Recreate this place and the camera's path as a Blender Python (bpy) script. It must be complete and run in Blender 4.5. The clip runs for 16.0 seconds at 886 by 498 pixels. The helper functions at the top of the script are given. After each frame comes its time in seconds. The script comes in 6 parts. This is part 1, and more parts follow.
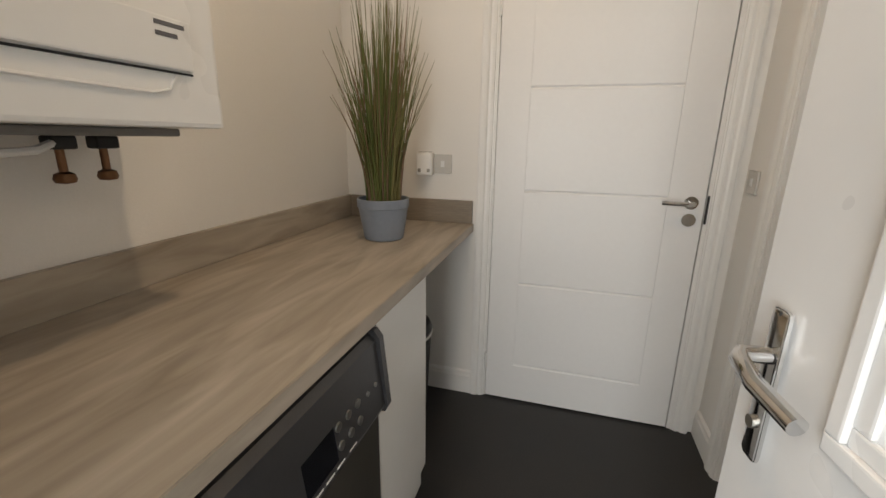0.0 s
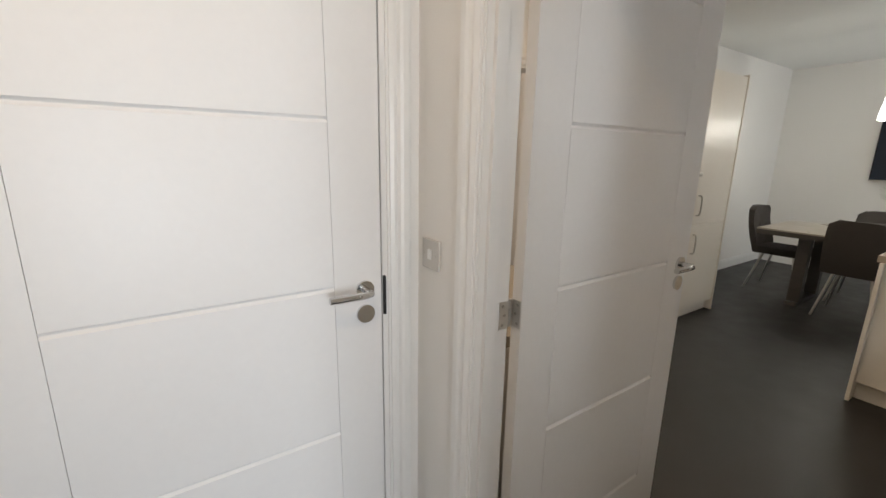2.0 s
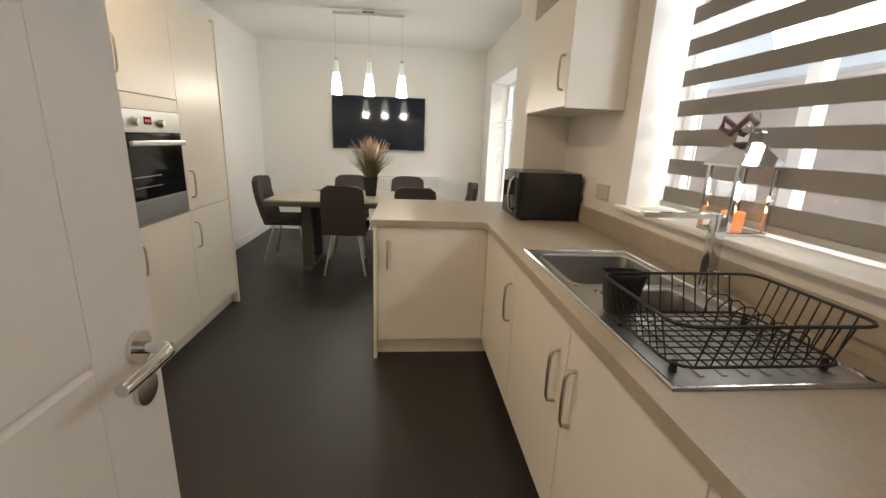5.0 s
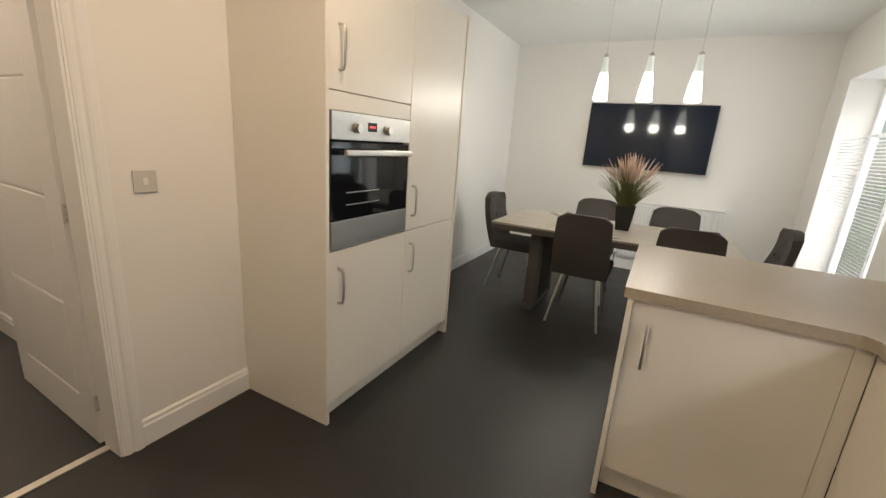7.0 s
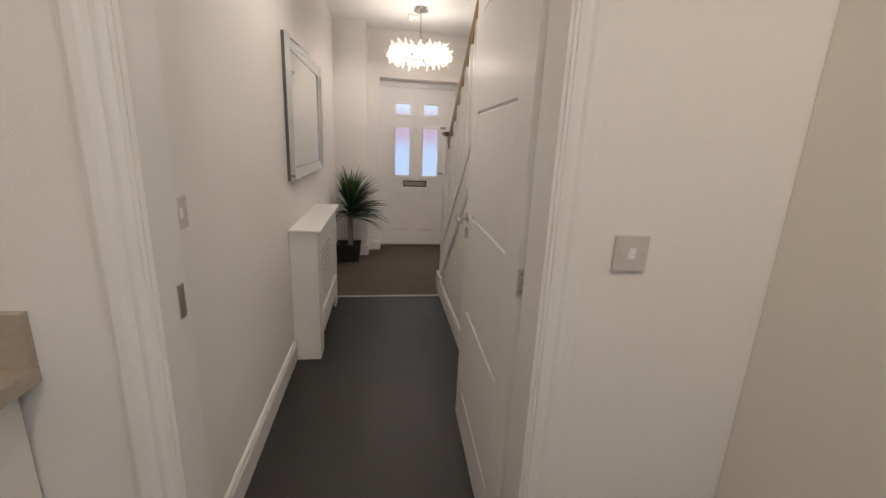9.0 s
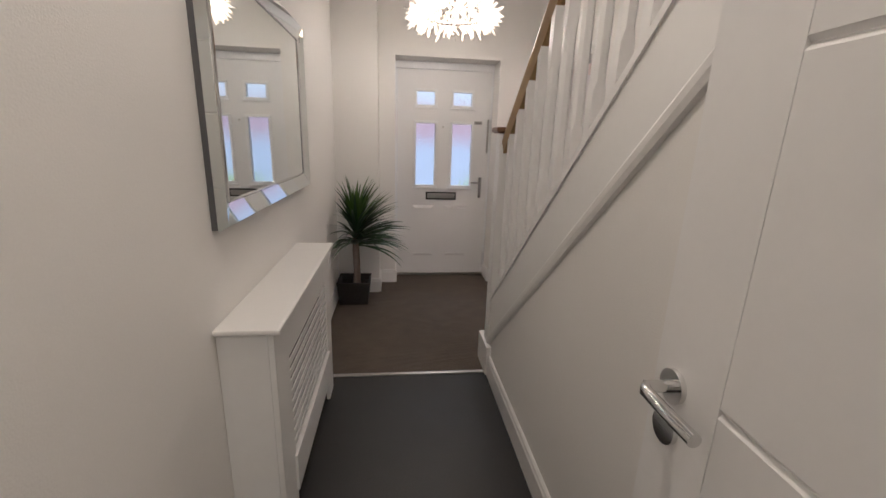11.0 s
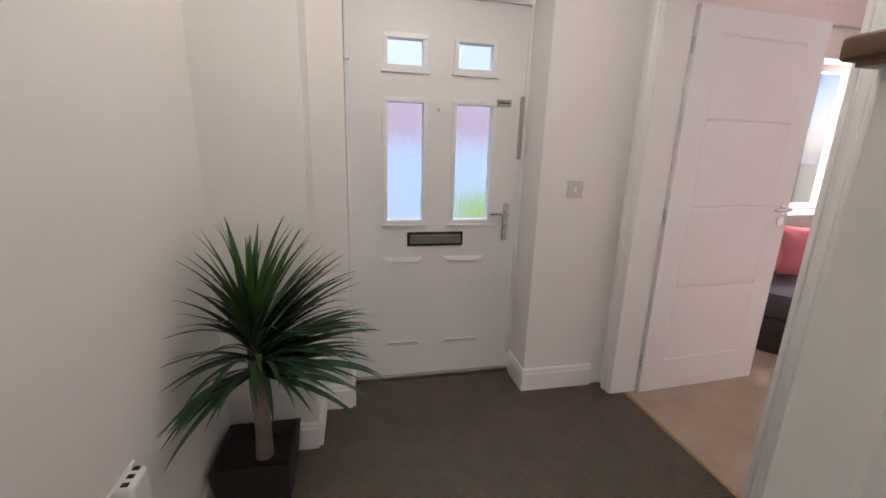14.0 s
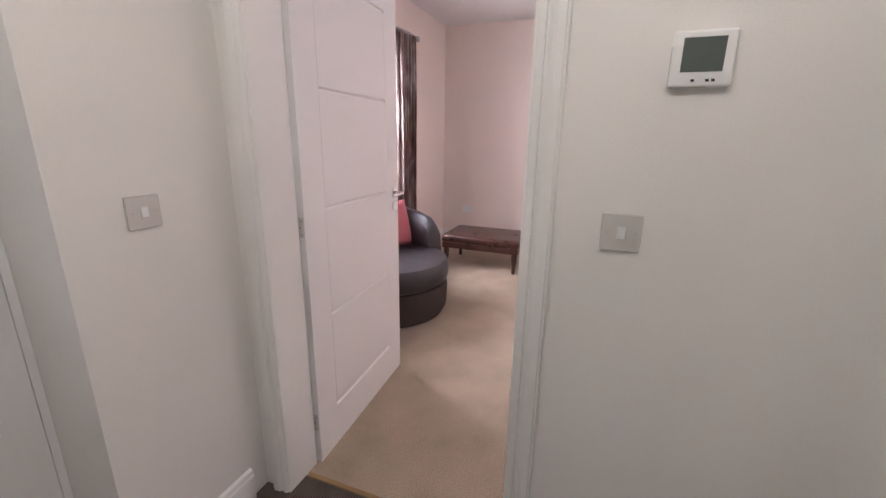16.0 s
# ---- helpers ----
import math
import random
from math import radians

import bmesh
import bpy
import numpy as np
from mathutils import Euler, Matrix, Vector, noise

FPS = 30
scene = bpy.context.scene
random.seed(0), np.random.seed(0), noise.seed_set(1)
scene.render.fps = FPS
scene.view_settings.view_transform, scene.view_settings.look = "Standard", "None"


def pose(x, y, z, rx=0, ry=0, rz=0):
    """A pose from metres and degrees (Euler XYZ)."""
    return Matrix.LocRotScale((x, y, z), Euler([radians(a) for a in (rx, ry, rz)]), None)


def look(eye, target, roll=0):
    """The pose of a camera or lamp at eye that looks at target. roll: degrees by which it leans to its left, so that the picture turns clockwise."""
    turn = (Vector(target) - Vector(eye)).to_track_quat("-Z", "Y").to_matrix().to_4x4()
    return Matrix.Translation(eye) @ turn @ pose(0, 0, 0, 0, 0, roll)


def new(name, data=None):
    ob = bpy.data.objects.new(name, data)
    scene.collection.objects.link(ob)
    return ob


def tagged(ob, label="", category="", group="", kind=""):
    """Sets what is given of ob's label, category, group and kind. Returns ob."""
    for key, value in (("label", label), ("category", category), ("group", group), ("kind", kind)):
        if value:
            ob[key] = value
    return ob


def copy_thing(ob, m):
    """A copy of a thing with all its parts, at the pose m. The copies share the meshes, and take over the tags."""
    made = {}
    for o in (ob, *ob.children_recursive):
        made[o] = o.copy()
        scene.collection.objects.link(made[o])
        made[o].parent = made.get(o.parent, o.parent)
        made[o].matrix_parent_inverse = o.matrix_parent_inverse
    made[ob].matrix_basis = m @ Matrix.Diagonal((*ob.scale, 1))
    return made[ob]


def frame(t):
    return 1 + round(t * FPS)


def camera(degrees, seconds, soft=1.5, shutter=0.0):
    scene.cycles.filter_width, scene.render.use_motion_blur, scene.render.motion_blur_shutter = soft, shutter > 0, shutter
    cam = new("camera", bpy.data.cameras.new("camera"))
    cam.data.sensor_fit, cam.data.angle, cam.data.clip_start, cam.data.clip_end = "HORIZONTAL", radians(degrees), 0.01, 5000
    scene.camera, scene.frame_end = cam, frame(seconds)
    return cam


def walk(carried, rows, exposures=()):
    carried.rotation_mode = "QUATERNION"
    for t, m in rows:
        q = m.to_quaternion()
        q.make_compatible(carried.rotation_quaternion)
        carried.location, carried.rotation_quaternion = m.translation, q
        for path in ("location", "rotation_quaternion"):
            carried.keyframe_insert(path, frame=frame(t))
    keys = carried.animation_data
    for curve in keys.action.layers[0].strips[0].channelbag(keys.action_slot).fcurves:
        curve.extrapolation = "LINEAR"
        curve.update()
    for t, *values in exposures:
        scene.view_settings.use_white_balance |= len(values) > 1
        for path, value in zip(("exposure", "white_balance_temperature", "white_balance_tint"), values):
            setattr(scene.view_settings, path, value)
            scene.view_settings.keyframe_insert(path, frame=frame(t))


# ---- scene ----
cam = camera(94.2, 16.0)
PATH = [
    (0, (0.63, 0.089, 1.292), (0.089, 1.943, 0.773), 0.8),
    (0.5, (0.641, 0.372, 1.387), (0.227, 2.263, 0.884), 0.4),
    (1, (0.654, 0.571, 1.401), (0.53, 2.52, 0.972), -0.4),
    (1.5, (0.621, 0.775, 1.41), (1.107, 2.662, 0.96), 0.7),
    (2, (0.699, 0.929, 1.423), (1.779, 2.553, 0.977), 1.0),
    (2.5, (0.792, 1.028, 1.419), (2.445, 2.069, 0.99), 0.6),
    (3, (0.87, 1.1, 1.402), (2.78, 1.458, 0.929), 0.7),
    (3.5, (0.995, 1.206, 1.383), (2.928, 1.33, 0.885), 0.8),
    (3.7, (1.071, 1.233, 1.386), (3.009, 1.282, 0.892), 0.5),
    (5.8, (1.93, 1.27, 1.363), (3.85, 1.061, 0.845), 2.8),
    (6, (2.008, 1.288, 1.361), (3.94, 1.222, 0.849), 3.1),
    (6.5, (2.219, 1.351, 1.371), (4.122, 1.713, 0.872), 3.6),
    (7, (2.437, 1.412, 1.38), (4.161, 2.291, 0.874), 4.1),
    (7.5, (2.588, 1.539, 1.358), (3.976, 2.892, 0.867), 3.7),
    (8, (2.7, 1.805, 1.387), (3.64, 3.499, 0.889), 3.4),
    (8.5, (2.771, 2.087, 1.388), (3.305, 3.95, 0.894), 2.9),
    (9, (2.757, 2.344, 1.379), (3.05, 4.259, 0.881), 2.5),
    (9.2, (2.745, 2.469, 1.379), (2.982, 4.392, 0.886), 2.5),
    (11.5, (2.726, 4.014, 1.399), (2.956, 5.933, 0.883), 1.7),
    (12, (2.706, 4.371, 1.396), (2.954, 6.29, 0.89), 1.5),
    (12.5, (2.718, 4.715, 1.391), (2.956, 6.636, 0.884), 1.5),
    (13, (2.723, 5.033, 1.387), (2.976, 6.95, 0.876), 1.6),
    (13.5, (2.719, 5.367, 1.384), (3.03, 7.274, 0.871), 1.8),
    (14, (2.766, 5.665, 1.351), (3.169, 7.561, 0.855), 1.7),
    (14.5, (2.768, 5.948, 1.344), (3.412, 7.773, 0.839), 1.2),
    (15, (2.795, 6.194, 1.355), (3.821, 7.829, 0.831), 1.1),
    (15.5, (2.95, 6.37, 1.349), (4.369, 7.674, 0.816), 0.8),
    (16, (3.148, 6.487, 1.348), (4.948, 7.179, 0.816), 0.9),
]
EXPOSURE = [(0.0, -0.75, 6900, 10), (0.5, -0.42, 6500, 10), (1.0, -0.32, 6350, 10), (1.5, -0.26, 6300, 10), (2.0, -0.28, 6300, 10), (2.5, -0.05, 6400, 10), (3.5, 0.06, 6900, 10), (6.0, 0.16, 6700, 10), (7.5, 0.20, 6300, 10), (8.0, 0.12, 5900, 10), (9.0, -0.04, 5650, 10), (11.5, -0.10, 5450, 10), (12.5, -0.02, 5400, 10), (14.0, 0.04, 5400, 10), (15.0, 0.12, 5350, 10), (15.5, 0.0, 5300, 10), (16.0, 0.15, 5250, 10)]
walk(cam, [(t, look(eye, target, roll)) for t, eye, target, roll in PATH], EXPOSURE)

# ---- light ----
world = bpy.data.worlds.new("sky")
scene.world = world
world.use_nodes = True
wn = world.node_tree.nodes
sky = wn.new("ShaderNodeTexSky")
sky.sky_type, sky.sun_disc = "NISHITA", False
sky.sun_elevation, sky.sun_rotation = radians(38), radians(215)
world.node_tree.links.new(sky.outputs[0], wn["Background"].inputs[0])
wn["Background"].inputs[1].default_value = 0.08


def lamp(name, kind, m, watts, colour=(1, 1, 1), size=0.1, size_y=0.0, angle=0.0):
    data = bpy.data.lights.new(name, kind)
    data.energy, data.color = watts, colour
    if kind == "AREA":
        data.shape, data.size, data.size_y = "RECTANGLE", size, size_y or size
    elif kind == "SUN":
        data.angle = radians(angle)
    else:
        data.shadow_soft_size = size
    ob = new(name, data)
    ob.matrix_world = m
    return ob


H_CEIL = 2.62
DAY = (0.90, 0.96, 1.0)
WARM = (1.0, 0.75, 0.50)
HALLWAY = (1.0, 0.79, 0.59)
lamp("sun", "SUN", look((-6, -9, 8.5), (0, 0, 0)), 1.2, (1, 0.96, 0.9), angle=12)
lamp("window_daylight", "AREA", look((2.98, -0.30, 1.97), (2.98, 2.6, 0.9)), 9, DAY, 0.95, 0.32)
lamp("patio_daylight", "AREA", look((6.735, -0.34, 1.10), (6.735, 2.0, 0.85)), 20, DAY, 1.35, 2.0)
lamp("back_door_daylight", "AREA", look((0.25, -1.7, 1.15), (0.95, 2, 0.9)), 95, DAY, 1.2, 1.9)
lamp("living_window_daylight", "AREA", look((5.85, 9.35, 1.6), (6.2, 5, 0.7)), 200, (1.0, 0.85, 0.78), 1.3, 1.3)
lamp("front_door_daylight", "AREA", look((3.19, 9.3, 3.3), (3.19, 7.0, 0.7)), 45, (0.92, 0.96, 1.0), 1.6, 0.9)
# Unseen ceiling lamps; the last, in the hall, is added purely as fill.
for x, y, watts, tone in ((0.40, 0.95, 12, WARM), (2.6, 2.1, 12, WARM), (3.6, 2.1, 10, WARM), (2.75, 4.4, 10, HALLWAY)):
    lamp("unseen_downlight", "AREA", look((x, y, H_CEIL - 0.012), (x, y + 0.001, 0)), watts, tone, 0.09, 0.09)
# Unseen fill added over the stairwell to brighten the hall walls.
lamp("landing_fill", "POINT", pose(3.75, 4.6, 4.3), 36, (1, 0.82, 0.68), 0.12)


# ---- materials ----
def mat(name, colour, rough=0.6, metal=0.0, vary=0.06, grain=40.0, bump=0.02, large=3.0, stretch=(1, 1, 1), coat=0.0, emit=0.0, emit_colour=None):
    """A surface with variation at two scales and a fine bump; textures are laid in metres."""
    m = bpy.data.materials.new(name)
    m.use_nodes = True
    t = m.node_tree
    n, l = t.nodes, t.links
    b = n["Principled BSDF"]
    b.inputs["Roughness"].default_value, b.inputs["Metallic"].default_value = rough, metal
    b.inputs["Coat Weight"].default_value = coat
    geo, mp = n.new("ShaderNodeNewGeometry"), n.new("ShaderNodeMapping")
    mp.inputs["Scale"].default_value = stretch
    l.new(geo.outputs["Position"], mp.inputs["Vector"])
    small, big = n.new("ShaderNodeTexNoise"), n.new("ShaderNodeTexNoise")
    small.inputs["Scale"].default_value, small.inputs["Detail"].default_value = grain, 6
    big.inputs["Scale"].default_value, big.inputs["Detail"].default_value = large, 3
    l.new(mp.outputs[0], small.inputs["Vector"]), l.new(mp.outputs[0], big.inputs["Vector"])
    add = n.new("ShaderNodeMath")
    add.operation = "ADD"
    l.new(small.outputs[0], add.inputs[0]), l.new(big.outputs[0], add.inputs[1])
    ramp = n.new("ShaderNodeMapRange")
    ramp.inputs[1].default_value, ramp.inputs[2].default_value = 0.6, 1.4
    ramp.inputs[3].default_value, ramp.inputs[4].default_value = 1 - vary, 1 + vary
    l.new(add.outputs[0], ramp.inputs[0])
    mul = n.new("ShaderNodeVectorMath")
    mul.operation = "SCALE"
    mul.inputs[0].default_value = colour
    l.new(ramp.outputs[0], mul.inputs["Scale"])
    l.new(mul.outputs[0], b.inputs["Base Color"])
    rr = n.new("ShaderNodeMapRange")
    rr.inputs[1].default_value, rr.inputs[2].default_value = 0.3, 0.7
    rr.inputs[3].default_value, rr.inputs[4].default_value = max(0.02, rough * 0.88), min(1, rough * 1.12)
    l.new(big.outputs[0], rr.inputs[0]), l.new(rr.outputs[0], b.inputs["Roughness"])
    if bump:
        bp = n.new("ShaderNodeBump")
        bp.inputs["Strength"].default_value, bp.inputs["Distance"].default_value = 1.0, bump * 0.05
        l.new(small.outputs[0], bp.inputs["Height"]), l.new(bp.outputs[0], b.inputs["Normal"])
    if emit:
        b.inputs["Emission Color"].default_value = (*(emit_colour or colour), 1)
        b.inputs["Emission Strength"].default_value = emit
    return m


def ramp_colour(m, stops, scale, stretch, detail=8, distort=1.0):
    """Replaces a material's colour by a stretched grain between the stops."""
    n, l = m.node_tree.nodes, m.node_tree.links
    geo, mp, tex, cr = n.new("ShaderNodeNewGeometry"), n.new("ShaderNodeMapping"), n.new("ShaderNodeTexNoise"), n.new("ShaderNodeValToRGB")
    mp.inputs["Scale"].default_value = stretch
    tex.inputs["Scale"].default_value, tex.inputs["Detail"].default_value, tex.inputs["Distortion"].default_value = scale, detail, distort
    l.new(geo.outputs["Position"], mp.inputs["Vector"]), l.new(mp.outputs[0], tex.inputs["Vector"]), l.new(tex.outputs[0], cr.inputs[0])
    e = cr.color_ramp.elements
    e[0].position, e[0].color = stops[0][0], (*stops[0][1], 1)
    e[1].position, e[1].color = stops[-1][0], (*stops[-1][1], 1)
    for p, c in stops[1:-1]:
        e.new(p).color = (*c, 1)
    l.new(cr.outputs[0], n["Principled BSDF"].inputs["Base Color"])
    return m


def glass(name, colour=(1, 1, 1), rough=0.0, bump=0.0, scale=60.0, stretch=(1, 1, 1)):
    m = bpy.data.materials.new(name)
    m.use_nodes = True
    n, l = m.node_tree.nodes, m.node_tree.links
    b = n["Principled BSDF"]
    b.inputs["Base Color"].default_value = (*colour, 1)
    b.inputs["Roughness"].default_value, b.inputs["Transmission Weight"].default_value, b.inputs["IOR"].default_value = rough, 1, 1.45
    if bump:
        geo, mp, tex, bp = n.new("ShaderNodeNewGeometry"), n.new("ShaderNodeMapping"), n.new("ShaderNodeTexNoise"), n.new("ShaderNodeBump")
        mp.inputs["Scale"].default_value = stretch
        tex.inputs["Scale"].default_value = scale
        bp.inputs["Distance"].default_value = bump
        l.new(geo.outputs["Position"], mp.inputs["Vector"]), l.new(mp.outputs[0], tex.inputs["Vector"])
        l.new(tex.outputs[0], bp.inputs["Height"]), l.new(bp.outputs[0], b.inputs["Normal"])
    return m


def glow(name, colour, strength):
    m = bpy.data.materials.new(name)
    m.use_nodes = True
    b = m.node_tree.nodes["Principled BSDF"]
    b.inputs["Base Color"].default_value = (*colour, 1)
    b.inputs["Emission Color"].default_value, b.inputs["Emission Strength"].default_value = (*colour, 1), strength
    return m


PAINT = mat("wall_paint", (0.80, 0.78, 0.75), 0.85, vary=0.025, grain=220, bump=0.012, large=1.2)
PINK = mat("living_wall_paint", (0.80, 0.70, 0.65), 0.85, vary=0.025, grain=220, bump=0.012, large=1.2)
CEIL = mat("ceiling_paint", (0.80, 0.80, 0.78), 0.9, vary=0.02, grain=200, bump=0.012)
GLOSS = mat("white_gloss", (0.80, 0.79, 0.77), 0.34, vary=0.015, grain=30, bump=0)
DOORW = mat("door_white", (0.80, 0.79, 0.78), 0.40, vary=0.015, grain=60, bump=0)
UPVC = mat("upvc_white", (0.82, 0.82, 0.82), 0.3, vary=0.01, grain=30, bump=0)
UNIT = mat("unit_ivory", (0.79, 0.755, 0.69), 0.36, vary=0.015, grain=25, bump=0)
VINYL = mat("vinyl_floor", (0.019, 0.0180, 0.0175), 0.46, vary=0.45, grain=160, bump=0.006, large=5)
CARPET = mat("carpet_brown", (0.145, 0.112, 0.086), 0.95, vary=0.3, grain=420, bump=0.25, large=9)
n_, l_ = CARPET.node_tree.nodes, CARPET.node_tree.links
rib = n_.new("ShaderNodeTexWave")
rib.wave_type, rib.bands_direction, rib.wave_profile = "BANDS", "Y", "SIN"
rib.inputs["Scale"].default_value, rib.inputs["Distortion"].default_value, rib.inputs["Detail Scale"].default_value = 31.0, 0.6, 8.0
pos = n_.new("ShaderNodeNewGeometry")
l_.new(pos.outputs["Position"], rib.inputs["Vector"])
hgt = n_.new("ShaderNodeMath")
hgt.operation = "MULTIPLY_ADD"
hgt.inputs[1].default_value = 2.2
l_.new(rib.outputs["Fac"], hgt.inputs[0])
tuft = next(k for k in n_ if k.type == "TEX_NOISE" and k.inputs["Scale"].default_value > 100)
l_.new(tuft.outputs[0], hgt.inputs[2])
dent = next(k for k in n_ if k.type == "BUMP")
dent.inputs["Distance"].default_value = 0.0026
# Shade between the ribs painted in: grooves darker, crests lighter.
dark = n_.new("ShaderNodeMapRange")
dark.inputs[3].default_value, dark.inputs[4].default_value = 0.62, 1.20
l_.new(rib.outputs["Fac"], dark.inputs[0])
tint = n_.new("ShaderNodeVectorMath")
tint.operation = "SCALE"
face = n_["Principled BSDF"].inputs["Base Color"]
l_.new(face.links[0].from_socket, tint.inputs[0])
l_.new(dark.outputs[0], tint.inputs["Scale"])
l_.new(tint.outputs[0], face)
l_.new(hgt.outputs[0], dent.inputs["Height"])
BEIGE = mat("carpet_beige", (0.48, 0.38, 0.28), 0.95, vary=0.24, grain=150, bump=0.25, large=4)
WORK = ramp_colour(mat("worktop_oak", (0.3, 0.25, 0.2), 0.42, grain=60, bump=0.002), [(0.26, (0.265, 0.225, 0.178)), (0.44, (0.345, 0.297, 0.240)), (0.56, (0.400, 0.350, 0.288)), (0.74, (0.480, 0.425, 0.355))], 4.2, (4.5, 0.70, 4.5), 10, 0.7)
STONE = mat("worktop_greige", (0.40, 0.345, 0.275), 0.36, vary=0.10, grain=70, bump=0, large=6)
STEEL = mat("brushed_steel", (0.46, 0.45, 0.43), 0.36, 1.0, vary=0.05, grain=90, bump=0, stretch=(1, 1, 8))
CHROME = mat("chrome", (0.70, 0.70, 0.70), 0.10, 1.0, vary=0.02, grain=20, bump=0)
SATIN = mat("satin_nickel", (0.55, 0.53, 0.49), 0.32, 1.0, vary=0.04, grain=60, bump=0)
BLACK = mat("black_plastic", (0.012, 0.012, 0.014), 0.25, vary=0.1, grain=80, bump=0.004)
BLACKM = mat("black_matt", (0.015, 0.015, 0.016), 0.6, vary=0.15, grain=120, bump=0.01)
BLACKG = mat("black_glass", (0.006, 0.007, 0.010), 0.05, vary=0.05, grain=10, bump=0)
DARKG = mat("appliance_graphite", (0.085, 0.085, 0.09), 0.35, 0.6, vary=0.05, grain=90, bump=0.004)
PLATE = mat("switch_plate", (0.58, 0.56, 0.53), 0.35, vary=0.01, grain=30, bump=0.002)
PLASTW = mat("white_plastic", (0.80, 0.80, 0.79), 0.3, vary=0.01, grain=30, bump=0.002)
FABRIC = mat("grey_suede", (0.060, 0.052, 0.048), 0.9, vary=0.22, grain=300, bump=0.08, large=14)
OAK = ramp_colour(mat("oak_rail", (0.25, 0.14, 0.06), 0.30, grain=80, bump=0.004), [(0.3, (0.25, 0.150, 0.058)), (0.5, (0.32, 0.200, 0.080)), (0.7, (0.38, 0.25, 0.105))], 5, (12, 0.8, 2), 5, 0.3)
TABLE = ramp_colour(mat("table_top_oak", (0.3, 0.27, 0.23), 0.3, grain=60, bump=0.008), [(0.3, (0.30, 0.265, 0.215)), (0.7, (0.47, 0.43, 0.365))], 4, (8, 0.8, 8))
TEDGE = mat("table_edge_grey_oak", (0.075, 0.068, 0.062), 0.5, vary=0.25, grain=70, bump=0.02, stretch=(1, 0.2, 6))
GREYP = mat("planter_grey", (0.22, 0.25, 0.30), 0.55, vary=0.06, grain=60, bump=0.01)
MIRROR = mat("mirror_silver", (0.76, 0.79, 0.78), 0.01, 1.0, vary=0.0, grain=5, bump=0)
LEATHER = mat("dark_leather", (0.042, 0.036, 0.040), 0.42, vary=0.2, grain=160, bump=0.06, large=8)
BRICK = mat("brick_backdrop", (0.36, 0.17, 0.12), 0.9, vary=0.25, grain=9, bump=0.05, large=1.5)
GRASS = mat("lawn", (0.09, 0.17, 0.035), 0.9, vary=0.35, grain=60, bump=0.2, large=3)
PAVING = mat("paving", (0.30, 0.28, 0.26), 0.9, vary=0.15, grain=20, bump=0.05)
SOIL = mat("dark_soil", (0.02, 0.015, 0.012), 0.95, vary=0.4, grain=90, bump=0.3)
CLEAR = glass("clear_glass")
OBSCURE = glass("obscure_glass", (0.97, 0.99, 1.0), 0.20, 0.010, 30, (1, 1, 0.22))
SMOKED = glass("smoked_acrylic", (0.22, 0.22, 0.23), 0.05)
LIT = glow("lit_shade", (1.0, 0.98, 0.90), 4.0)
DIM = glow("dim_shade", (0.62, 0.66, 0.62), 0.45)
# Black screen; the window's bluish reflection is put into its base colour.
SCREEN = mat("screen_blue_reflection", (0.008, 0.014, 0.026), 0.08, vary=0.05, grain=10, bump=0)
CRYSTAL = glow("lit_crystal", (1.0, 0.84, 0.66), 1.7)


# ---- shapes ----
SHIFT = {}


def thing(name, label, category, loc=(0, 0, 0), group="", kind=""):
    """The Empty at a thing's base. Its parts are written in the coordinates of the world."""
    ob = new(name)
    ob.location = loc
    ob.empty_display_size = 0.1
    SHIFT[ob] = Vector(loc)
    return tagged(ob, label, category, group, kind)


def part(name, bm, material, parent=None, label="", smooth=False, kind="", category=""):
    me = bpy.data.meshes.new(name)
    if parent in SHIFT:
        bmesh.ops.translate(bm, verts=bm.verts, vec=-SHIFT[parent])
    bmesh.ops.recalc_face_normals(bm, faces=bm.faces)
    if smooth:
        for f in bm.faces:
            f.smooth = True
    bm.to_mesh(me)
    bm.free()
    me.materials.append(material)
    ob = new(name, me)
    if smooth:
        me.set_sharp_from_angle(angle=radians(40))
    if parent:
        ob.parent = parent
        SHIFT[ob] = SHIFT[parent]
    return tagged(ob, label, category, "", kind)


def box(x0, x1, y0, y1, z0, z1, bevel=0.0, bm=None, seg=2):
    bm = bm or bmesh.new()
    r = bmesh.ops.create_cube(bm, size=1, matrix=Matrix.Translation(((x0 + x1) / 2, (y0 + y1) / 2, (z0 + z1) / 2)) @ Matrix.Diagonal((abs(x1 - x0), abs(y1 - y0), abs(z1 - z0), 1)))
    if bevel:
        edges = {e for v in r["verts"] for e in v.link_edges}
        bmesh.ops.bevel(bm, geom=list(edges), offset=bevel, segments=seg, affect="EDGES", profile=0.6)
    return bm


def cyl(p0, p1, r0, r1=None, seg=20, bm=None, caps=True):
    bm = bm or bmesh.new()
    p0, p1 = Vector(p0), Vector(p1)
    m = Matrix.Translation((p0 + p1) / 2) @ (p1 - p0).to_track_quat("Z", "Y").to_matrix().to_4x4()
    bmesh.ops.create_cone(bm, cap_ends=caps, segments=seg, radius1=r0, radius2=r0 if r1 is None else r1, depth=(p1 - p0).length, matrix=m)
    return bm


